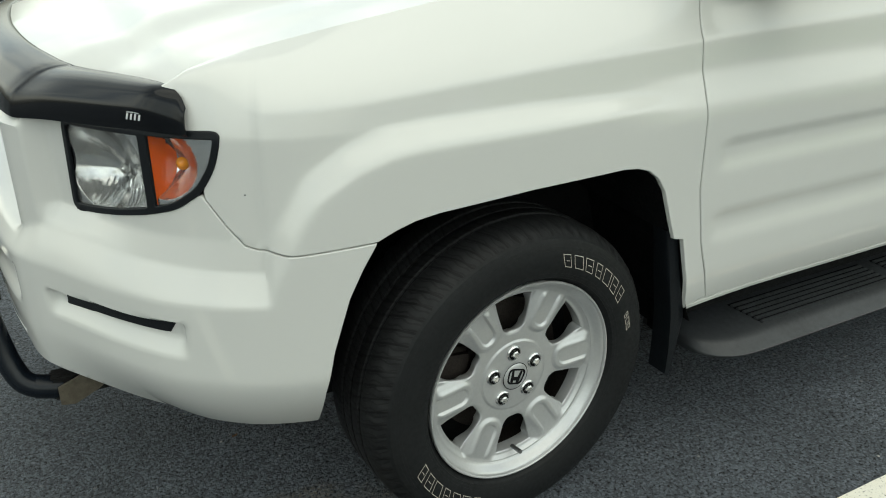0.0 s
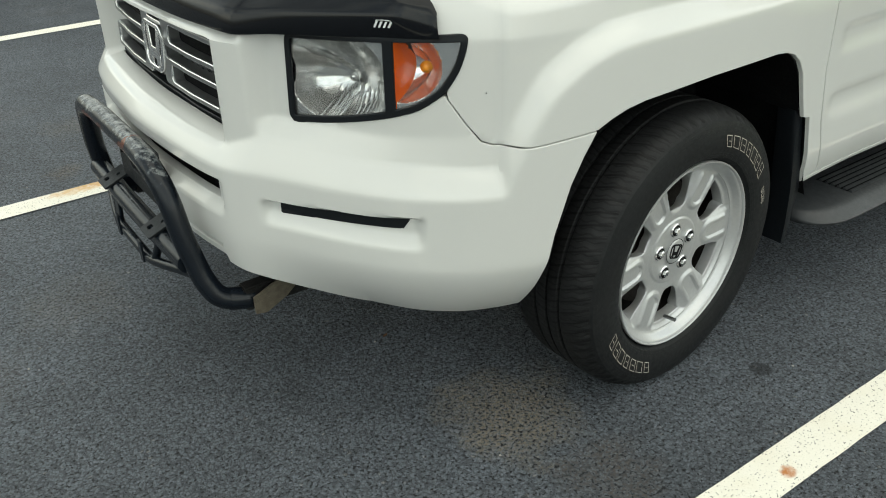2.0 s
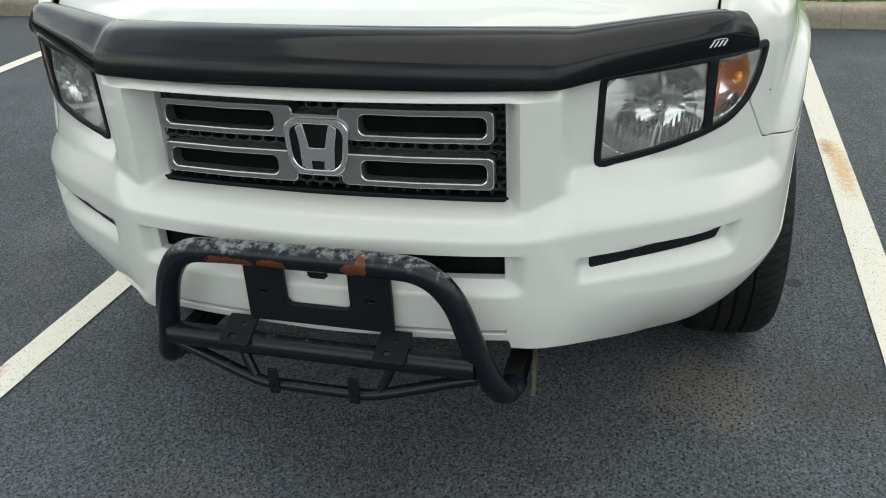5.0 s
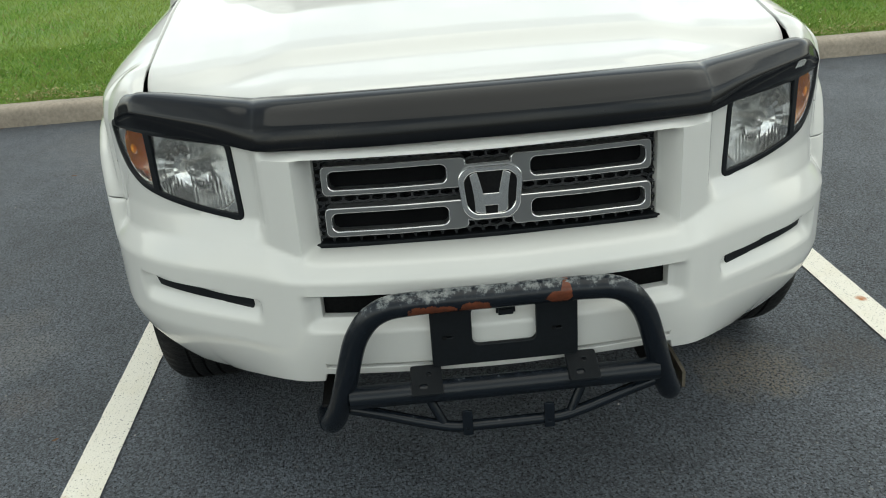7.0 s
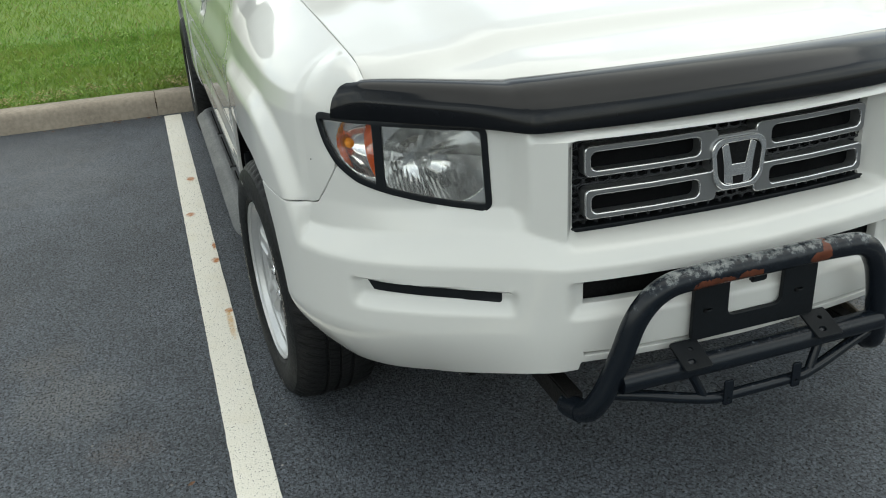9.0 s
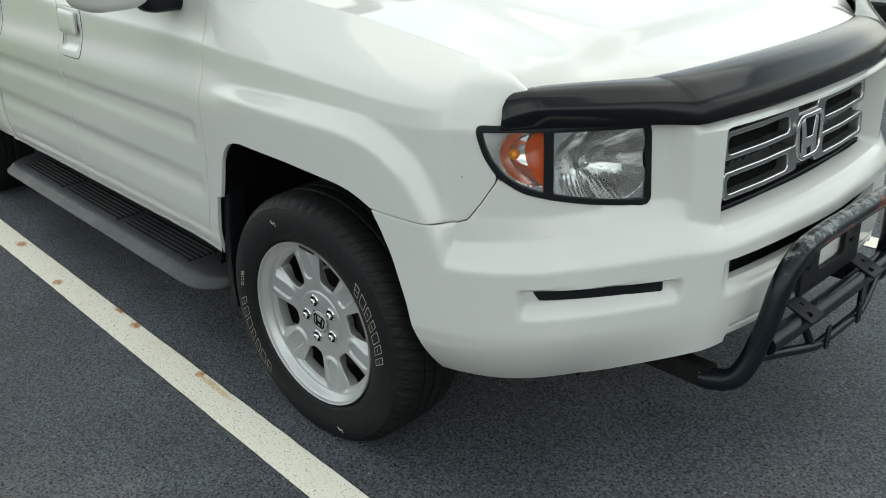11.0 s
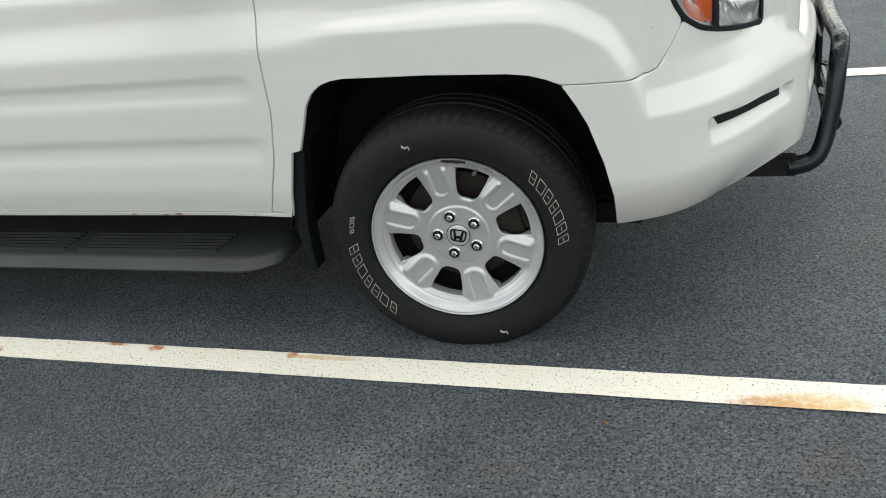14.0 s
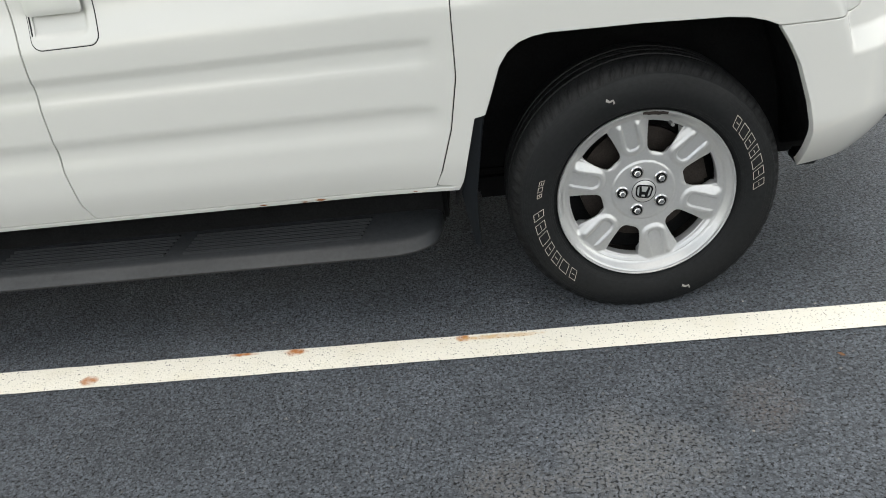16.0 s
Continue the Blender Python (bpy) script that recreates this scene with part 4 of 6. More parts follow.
    sheet("side_reflector", back, lambda S, V: turn_win(S, V) - 0.006, d1 - 0.006, s1, 0.79, 0.965, 0.003, 0.0, SATIN_REFLECTOR, lamp, "ribbed silver reflector", flip=fl, smooth=25)
    return lamp


for sg in (1, -1):
    headlight(sg)


# ---- grille ----
def grille_face(off):
    def where(Y, Z):
        x = np.interp(np.abs(Y), [0, 0.2, 0.385], [-0.846, -0.842, -0.826]) + 0.06 * (Z - 0.71)
        return np.stack([x - off, Y, Z], -1)
    return where


def grille():
    bm = bmesh.new()
    box(bm, -0.80, -0.72, -0.42, 0.42, 0.42, 0.93)
    back = part("grille", bm, DARK, truck, "black honeycomb grille with satin metal bars", 0)
    rim = sheet("grille_frame", grille_face(0.004), lambda Y, Z: np.maximum(sd_box(Y, Z, -0.411, 0.411, 0.694, 0.911, 0.006), -sd_box(Y, Z, -0.391, 0.391, 0.708, 0.899, 0.004)), -0.416, 0.416, 0.688, 0.917, 0.004, 0.05, BLACK_TRIM, back, "black plastic frame", flip=True)
    # honeycomb cells: thin walls round six-sided holes
    bm = bmesh.new()
    w, hh, thick, deep = 0.030, 0.0155, 0.0022, 0.018
    for r in range(13):
        for c in range(-14, 14):
            y, z = c * w + (w / 2 if r % 2 else 0), 0.712 + r * hh
            if abs(y) > 0.390 or z > 0.899:
                continue
            xx = float(grille_face(-0.014)(np.array(y), np.array(z))[0])
            ring = [(y + w / 2 * u, z + hh * 0.64 * k) for u, k in ((-1, -0.5), (0, -1), (1, -0.5), (1, 0.5), (0, 1), (-1, 0.5))]
            inn = [(y + (p - y) * (1 - thick / 0.013), z + (q - z) * (1 - thick / 0.008)) for p, q in ring]
            f = [bm.verts.new((xx, p, q)) for p, q in ring]
            g = [bm.verts.new((xx, p, q)) for p, q in inn]
            b = [bm.verts.new((xx + deep, p, q)) for p, q in inn]
            for i in range(6):
                j = (i + 1) % 6
                bm.faces.new((f[i], f[j], g[j], g[i]))
                bm.faces.new((g[i], g[j], b[j], b[i]))
    tagged(part("honeycomb", bm, MESH_BLACK, back, "black plastic honeycomb mesh", 0), kind="stuff")
    def bars(Y, Z):
        a = np.abs(Y)
        f = np.minimum(sd_box(a, Z, 0.050, 0.354, 0.8245, 0.885, 0.010), sd_box(a, Z, 0.050, 0.354, 0.732, 0.7925, 0.010))
        f = np.minimum(f, sd_box(a, Z, -0.2, 0.060, 0.748, 0.870, 0.02))
        f = np.maximum(f, -sd_box(a, Z, 0.088, 0.3445, 0.8325, 0.877, 0.016))
        return np.maximum(f, -sd_box(a, Z, 0.088, 0.3445, 0.740, 0.7845, 0.016))
    for y0, y1 in ((0.088, 0.352), (-0.352, -0.088)):
        for z0, z1 in ((0.827, 0.883), (0.735, 0.790)):
            sheet("slot_back", grille_face(-0.011), lambda Y, Z, y0=y0, y1=y1, z0=z0, z1=z1: sd_box(Y, Z, y0, y1, z0, z1, 0.015), y0 - 0.01, y1 + 0.01, z0 - 0.01, z1 + 0.01, 0.008, 0.0, SLOT_BLACK, back, "dark back of the slot", flip=True)
    sheet("grille_bar", grille_face(0.018), bars, -0.37, 0.37, 0.725, 0.895, 0.0028, 0.036, SATIN, back, "satin grey metal bars with bright rolled edges", round_edge=0.0028, flip=True, edge_mat=BRIGHT)
    return back


grille()


def emblem(where, cy, cz, w, h, name, parent, up=1.0):
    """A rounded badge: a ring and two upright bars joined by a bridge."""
    def outer(Y, Z, grow=0.0):
        half = w / 2 * (1 + 0.10 * (Z - cz) / (h / 2))
        return sd_box((Y - cy) * (w / 2) / half, Z, -w / 2 - grow, w / 2 + grow, cz - h / 2 - grow, cz + h / 2 + grow, w * 0.24)
    step = w / 46
    ob = sheet(name, lambda Y, Z: where(Y, Z, 0.006), lambda Y, Z: np.maximum(outer(Y, Z), -outer(Y, Z, -w * 0.058)), cy - w * 0.62, cy + w * 0.62, cz - h * 0.56, cz + h * 0.56, step, w * 0.10, CHROME, parent, "chrome badge ring", round_edge=w * 0.02, flip=True)
    sheet("badge_field", lambda Y, Z: where(Y, Z, 0.0005), lambda Y, Z: outer(Y, Z, -w * 0.06), cy - w * 0.62, cy + w * 0.62, cz - h * 0.56, cz + h * 0.56, step * 2, 0.0, DARK, ob if parent else None, flip=True)
    def bars(Y, Z):
        u, k = np.abs(Y - cy), (Z - cz) / (h / 2)
        mid = w * (0.215 + 0.030 * np.abs(k) ** 1.5 + 0.062 * k)
        leg = np.abs(u - mid) - w * (0.070 - 0.012 * k)
        bridge = np.maximum(np.abs(Z - cz + 0.14 * h) - 0.11 * h, u - mid)
        f = np.minimum(leg, bridge)
        return np.maximum(f * 0.9, outer(Y, Z, -w * 0.09))
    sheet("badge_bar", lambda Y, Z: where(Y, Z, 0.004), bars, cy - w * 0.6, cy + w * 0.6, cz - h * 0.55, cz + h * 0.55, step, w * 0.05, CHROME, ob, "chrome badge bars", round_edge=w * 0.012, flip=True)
    return ob


emblem(lambda Y, Z, o: grille_face(0.020 + o)(Y, Z), -0.002, 0.808, 0.128, 0.112, "badge", truck)


# ---- wheels ----
def wheel(name, x, sg, z, spoke0, lug0, letters, nicks, valve):
    """One wheel, built about its own axle; angles in degrees from the back of the truck, upwards."""
    RIM = 0.236
    bm = bmesh.new()
    lathe(bm, [(0.214, 0.022), (0.213, 0.040), (0.211, 0.0605), (0.2150, 0.0625), (0.2185, 0.0660), (0.2245, 0.0765), (0.2275, 0.0800), (0.2300, 0.0812), (0.2310, 0.0868), (0.2322, 0.0884), (RIM - 0.0015, 0.0886), (RIM, 0.085), (RIM - 0.002, 0.074), (0.226, 0.070), (0.222, 0.022)], 120, True)
    wh = part(name, bm, ALLOY, truck, "silver six-spoke alloy wheel with black all-terrain tyre", 25)
    bm = bmesh.new()
    lathe(bm, [(0.214, 0.0375), (0.212, -0.10), (0.224, -0.10), (0.222, 0.0375)], 64)
    part("rim_barrel", bm, BRUSH, wh, "dull dark inner barrel of the rim")
    def disc(U, V):
        r = np.hypot(U, V)
        th = np.arctan2(V, U)
        k = (th / (math.pi / 3)) - np.round(th / (math.pi / 3))
        lat = np.abs(np.sin(k * math.pi / 3) * r)
        dish = np.interp(r, [0, 0.030, 0.036, 0.082, 0.086, 0.125, 0.17, 0.205, 0.222], [0.056, 0.056, 0.0545, 0.0545, 0.0510, 0.0535, 0.058, 0.060, 0.066])
        # a U-shaped channel pressed into each spoke
        chan = sd_box(r, lat, 0.122, 0.30, -0.2, 0.0185, 0.0185)
        ridge = lin(-0.0025, 0.0010, chan) * (1 - lin(0.0085, 0.0165, chan))
        dish = dish + 0.0056 * ridge * (1 - ss(0.190, 0.208, r)) - 0.003
        edge = ss(0.033, 0.050, lat) * ss(0.10, 0.12, r) * (1 - ss(0.20, 0.215, r))
        dish = dish - 0.007 * edge
        return np.stack([U, dish * 1.0, V], -1)
    def disc_sdf(U, V):
        r, th = np.hypot(U, V), np.arctan2(V, U) + math.pi / 6
        k = (th / (math.pi / 3)) - np.round(th / (math.pi / 3))
        lat, along = np.sin(k * math.pi / 3) * r, np.cos(k * math.pi / 3) * r
        wide = np.interp(along, [0.10, 0.20], [0.023, 0.052])
        hole = np.maximum(np.maximum(np.abs(lat) - wide, 0.110 - along), r - 0.199)
        hole = np.maximum(hole, np.hypot(np.maximum(np.abs(lat) - wide + 0.014, 0), np.maximum(0.110 + 0.014 - along, 0)) - 0.014)
        return np.maximum(r - 0.216, -hole)
    sp = sheet("spokes", disc, disc_sdf, -0.22, 0.22, -0.22, 0.22, 0.0023, 0.030, ALLOY, wh, "silver six-spoke centre", flip=True, round_edge=0.003, smooth=28)
    sp.matrix_basis = Matrix.Rotation(-radians(spoke0), 4, "Y")
    bm = bmesh.new()
    lathe(bm, [(0.0, 0.058), (0.028, 0.058), (0.0305, 0.056), (0.0315, 0.050)], 40)
    part("centre_cap", bm, ALLOY, wh, "silver centre cap")
    bm = bmesh.new()
    lathe(bm, [(0.0312, 0.0562), (0.0330, 0.0560)], 40)
    part("cap_seam", bm, DARK, wh, "dark seam round the cap")
    bdg = emblem(lambda U, V, o: np.stack([U, 0.0585 + o * 0.12 + 0 * U, V], -1), 0.0, 0.0, 0.043, 0.036, "cap_badge", wh)
    for ch in list(bdg.children):
        if ch.name.startswith("badge_field"):
            bpy.data.objects.remove(ch)
        else:
            ch.parent = wh
    for ob in [bdg, *[c for c in wh.children if c.name.startswith("badge_bar")]]:
        ob.data.materials.clear()
        ob.data.materials.append(DARK)
        ob.matrix_basis = Matrix.Rotation(-radians(12 if sg > 0 else -18), 4, "Y") 
    for i in range(5):
        a = radians(lug0 + 72 * i)
        bm = bmesh.new()
        prof = [(0.0, 0.011), (0.0062, 0.011), (0.0090, 0.009), (0.0096, 0.002), (0.0106, 0.0)]
        lathe(bm, prof, 6)
        lathe(bm, [(0.0150, 0.0010), (0.0158, 0.0042), (0.0180, 0.0020), (0.0180, -0.006)], 24)
        ob = part("lug_nut", bm, CHROME, wh, "chrome lug nut", 30)
        bm = bmesh.new()
        lathe(bm, [(0.009, 0.0028), (0.0138, 0.0034)], 24)
        seat = part("lug_seat", bm, DARK, wh)
        seat.matrix_basis = Matrix.Translation((0.0575 * math.cos(a), 0.0525, 0.0575 * math.sin(a)))
        ob.matrix_basis = Matrix.Translation((0.0575 * math.cos(a), 0.052, 0.0575 * math.sin(a)))
    bm = bmesh.new()
    tube(bm, [(0, 0.045, 0), (0, 0.078, 0.004)], 0.005, 10)
    ob = part("valve", bm, SATIN, wh, "metal valve stem")
    ob.matrix_basis = Matrix.Translation((0.196 * math.cos(radians(valve)), 0, 0.196 * math.sin(radians(valve))))
    # tyre: sidewall, shoulder and tread with ribs, pressed flat where it meets the ground
    prof = [(0.222, -0.104), (0.245, -0.117), (0.285, -0.124), (0.325, -0.118), (0.348, -0.108), (0.357, -0.100), (0.3615, -0.085), (0.364, -0.055), (0.3640, -0.042), (0.3632, -0.0405), (0.3575, -0.039), (0.3575, -0.033), (0.3632, -0.0315), (0.3642, -0.030),
            (0.3648, -0.005), (0.3640, -0.0035), (0.3580, -0.003), (0.3580, 0.003), (0.3640, 0.0035), (0.3648, 0.005), (0.3642, 0.030), (0.3632, 0.0315), (0.3575, 0.033), (0.3575, 0.039), (0.3632, 0.0405), (0.3640, 0.042), (0.3635, 0.055), (0.3605, 0.078), (0.3545, 0.093), (0.3460, 0.104),
            (0.3380, 0.110), (0.3350, 0.1145), (0.325, 0.1185), (0.300, 0.1235), (0.285, 0.124), (0.262, 0.1215), (0.2475, 0.1150), (0.2465, 0.1125), (0.240, 0.1045), (0.232, 0.092), (0.228, 0.080)]
    bm = bmesh.new()
    lathe(bm, prof, 240)
    cut = z - 0.002
    for v in bm.verts:
        r = math.hypot(v.co.x, v.co.z)
        a = math.atan2(v.co.z, v.co.x)
        r -= 0.004 * min(1.0, max(0.0, (r - 0.30) / 0.05))
        if 0.339 < r < 0.3555 and abs(v.co.y) > 0.08:         # notches between the shoulder blocks
            i = int((a % (2 * math.pi)) / (2 * math.pi) * 240 + 0.5)
            if i % 4 == (0 if v.co.y > 0 else 2):
                r -= 0.0055
        v.co.x, v.co.z = r * math.cos(a), r * math.sin(a)
        if v.co.z < -cut + 0.001:
            v.co.y += math.copysign(0.010, v.co.y) * min(1, (-cut - v.co.z) / 0.02) * (1 if r > 0.30 else 0)
            v.co.z = -cut + 0.001
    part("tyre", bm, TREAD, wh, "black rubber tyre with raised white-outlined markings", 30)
    # markings: hollow bars standing where the raised letters are
    for a0, a1, n, r0, r1 in letters:
        bm = bmesh.new()
        lean = math.copysign(110.0, a0 - a1)
        for i in range(n):
            mid = a0 + (a1 - a0) * (i + 0.5) / n
            hw = abs(a1 - a0) / n * (0.30, 0.40, 0.36)[i % 3]
            def arc(ra, rb, b0, b1):
                pts = [(ra, b0), (ra, (b0 + b1) / 2), (ra, b1), (rb, b1), (rb, (b0 + b1) / 2), (rb, b0)]
                return [bm.verts.new((r * math.cos(radians(t + lean * (r - r0))), np.interp(r, [0.262, 0.285, 0.30, 0.325], [0.1215, 0.124, 0.1235, 0.1195]) + 0.0012, r * math.sin(radians(t + lean * (r - r0))))) for r, t in pts]
            w = 0.0014
            wd = math.degrees(w / 0.285)
            for q in ((r0, r0 + w, mid - hw, mid + hw), (r1 - w, r1, mid - hw, mid + hw), (r0, r1, mid - hw, mid - hw + wd), (r0, r1, mid + hw - wd, mid + hw)):
                bm.faces.new(arc(*q))
            if i % 3 != 1:
                bm.faces.new(arc((r0 + r1) / 2 - w / 2, (r0 + r1) / 2 + w / 2, mid - hw * 0.5, mid + hw * 0.5))
        part("tyre_marking", bm, WHITE_INK, wh, "worn white outlined raised marking", 0)
    for a, r, w in nicks:
        bm = bmesh.new()
        pts = [(-0.5, -0.2), (-0.3, 0.3), (0.1, 0.15), (0.5, 0.45), (0.55, 0.1), (0.15, -0.1), (-0.25, 0.05), (-0.3, -0.3)]
        c = Vector((r * math.cos(radians(a)), 0.1245, r * math.sin(radians(a))))
        bm.faces.new([bm.verts.new(c + Vector((w * p, 0.001, w * q))) for p, q in pts])
        part("scuff", bm, GRIT, wh, "pale scuff on the sidewall", 0)
    if nicks:                          # a dark scrape on the rim's lip
        bm = bmesh.new()
        lo, hi = [], []
        for a in range(88, 105, 2):
            k, e = radians(a), 0.5 + 0.5 * math.sin((a - 88) / 16 * math.pi)
            lo.append(bm.verts.new(((0.2310 - 0.0055 * e + 0.0008 * math.sin(a * 2.1)) * math.cos(k), 0.0900, (0.2310 - 0.0055 * e + 0.0008 * math.sin(a * 2.1)) * math.sin(k))))
            hi.append(bm.verts.new(((0.2350 - 0.0010 * math.sin(a * 1.3)) * math.cos(k), 0.0901, (0.2350 - 0.0010 * math.sin(a * 1.3)) * math.sin(k))))
        for i in range(len(lo) - 1):
            bm.faces.new((lo[i], lo[i + 1], hi[i + 1], hi[i]))
        part("rim_scrape", bm, BRUSH, wh, "dark scrape on the rim lip", 0)
    # brake disc and dark back
    bm = bmesh.new()
    lathe(bm, [(0.05, 0.012), (0.16, 0.012), (0.16, -0.010), (0.05, -0.010)], 48, True)
    part("brake_disc", bm, BRUSH, wh, "worn steel brake disc")
    bm = bmesh.new()
    box(bm, -0.06, 0.06, -0.02, 0.034, -0.045, 0.045, 0.012)
    cal = part("brake_caliper", bm, BRUSH, wh, "rusty brake caliper")
    ca = radians(180 + (-12 if sg > 0 else -10))
    cal.matrix_basis = Matrix.Translation((0.135 * math.cos(ca), 0, 0.135 * math.sin(ca))) @ Matrix.Rotation(-ca + math.pi / 2, 4, "Y")
    bm = bmesh.new()
    lathe(bm, [(0.0, -0.012), (0.212, -0.012)], 40)
    part("wheel_back", bm, DARK, wh, "dark inner side of the wheel")
    out = Matrix.Translation((0, 0.022, 0))            # the rim sits well out in the tyre
    wh.data.transform(out)
    for ch in wh.children:
        if not ch.name.startswith(("tyre", "scuff", "brake", "wheel_back", "rim_barrel")):
            ch.matrix_basis = out @ ch.matrix_basis
    turn = Matrix.Rotation(radians(4.0 if x < 1 else 0.0), 4, "Z")          # the front wheels are steered a little
    if sg > 0:
        wh.matrix_basis = Matrix.Translation((x, 0.842, z + 0.005)) @ turn
    else:
        wh.matrix_basis = Matrix.Translation((x, -0.842, z + 0.005)) @ turn @ Matrix.Diagonal((1, -1, 1, 1))
    return wh


HUB_R, HUB_L = 0.334, 0.347
right_text = [(140, 184, 7, 0.274, 0.302), (-46, 3, 7, 0.274, 0.302), (8, 19, 3, 0.280, 0.292)]
left_text = [(74, 27, 7, 0.274, 0.302), (-114, -161, 7, 0.274, 0.302), (20, 10, 3, 0.280, 0.292)]
wheel("front_wheel", 0.0, 1, HUB_R, 18.5, 1, right_text, [(72, 0.291, 0.022), (-110, 0.302, 0.022)], 111)
wheel("front_wheel", 0.0, -1, HUB_L, 2, 22, left_text, [], -88)
wheel("rear_wheel", 3.10, 1, HUB_R, 5, 10, right_text, [], 40)
wheel("rear_wheel", 3.10, -1, HUB_L, 15, 30, left_text, [], 60)

# wheel housings, sills and the dark underside
for sg in (1, -1):
    for cx, pts in ((0.0, ARCH), (3.1, [(x, z) for x, z in ((0.47, 0.30), (0.45, 0.50), (0.40, 0.66), (0.30, 0.78), (0.15, 0.82), (-0.15, 0.82), (-0.30, 0.79), (-0.40, 0.68), (-0.45, 0.50), (-0.47, 0.30))])):
        bm = bmesh.new()
        rows = []
        for y, g in ((0.938, 1.0), (0.93, 1.012), (0.60, 1.03), (0.58, 1.03)):
            rows.append([bm.verts.new((cx + x * g, sg * (y - (0.06 * float(lin(0.58, 0.42, z)) if x < 0 and y > 0.9 else 0)), max(0.30 + (z - 0.30) * (g + 0.006), (0.42 if y > 0.7 else 0.30) if x < 0 else 0.36))) for x, z in pts])
        for a, b in zip(rows, rows[1:]):
            for i in range(len(a) - 1):
                bm.faces.new((a[i], a[i + 1], b[i + 1], b[i]))
        bm.faces.new(rows[-1])
        part("wheel_liner", bm, DARK, truck, "black plastic wheel housing liner")
    bm = bmesh.new()
    box(bm, 0.53, 2.60, min(sg * 0.74, sg * 0.80), max(sg * 0.74, sg * 0.80), 0.24, 0.40, 0.012)
    box(bm, 0.53, 2.60, min(sg * 0.78, sg * 0.900), max(sg * 0.78, sg * 0.900), 0.385, 0.43, 0.006)
    part("sill", bm, DARK, truck, "dark sill under the doors")
bm = bmesh.new()
box(bm, -0.62, 4.15, -0.57, 0.57, 0.245, 0.46, 0.03)
box(bm, -0.42, 0.46, -0.60, 0.60, 0.205, 0.30, 0.02)
box(bm, 0.53, 2.58, -0.76, 0.76, 0.27, 0.40)
box(bm, -0.62, -0.46, -0.66, 0.66, 0.37, 0.44)
box(bm, -0.66, 0.50, -0.50, 0.50, 0.44, 0.98)
box(bm, 3.62, 4.15, -0.80, 0.80, 0.40, 0.60)
part("underbody", bm, DARK, truck, "dark underbody and engine bay")
bm = bmesh.new()
box(bm, -0.60, -0.46, -0.70, 0.70, 0.362, 0.376, 0.004)
part("splash_shield", bm, DARK, truck, "black splash shield under the bumper")
for sg in (1, -1):
    bm = bmesh.new()
    box(bm, -0.49, -0.43, min(sg * 0.745, sg * 0.82), max(sg * 0.745, sg * 0.82), 0.322, 0.352, 0.008)
    part("air_dam", bm, BLACK_TRIM, truck, "small black air dam in front of the wheel")
bm = bmesh.new()
box(bm, -0.86, -0.80, -0.42, 0.42, 0.425, 0.64)
box(bm, -0.74, -0.60, -0.56, 0.56, 0.50, 0.66)
part("bumper_core", bm, DARK, truck, "black air intake behind the bumper")
for sg in (1, -1):
    sheet("bumper_slot", lambda S, V, sg=sg: skin(sg * S, V, 0.0022), lambda S, V: np.maximum(sd_box(S, V - 0.013 * (S - (SLOT0 + SLOT1) / 2) / (SLOT1 - SLOT0), SLOT0, SLOT1, 0.576, 0.598, 0.004), 0.8 * (S - SLOT1 + 0.7 * (0.604 - V))), SLOT0 - 0.0213, SLOT1 + 0.0207, 0.5612, 0.6247, 0.0033, 0.006, BLACK_TRIM, truck, "narrow black slot insert", flip=sg > 0)


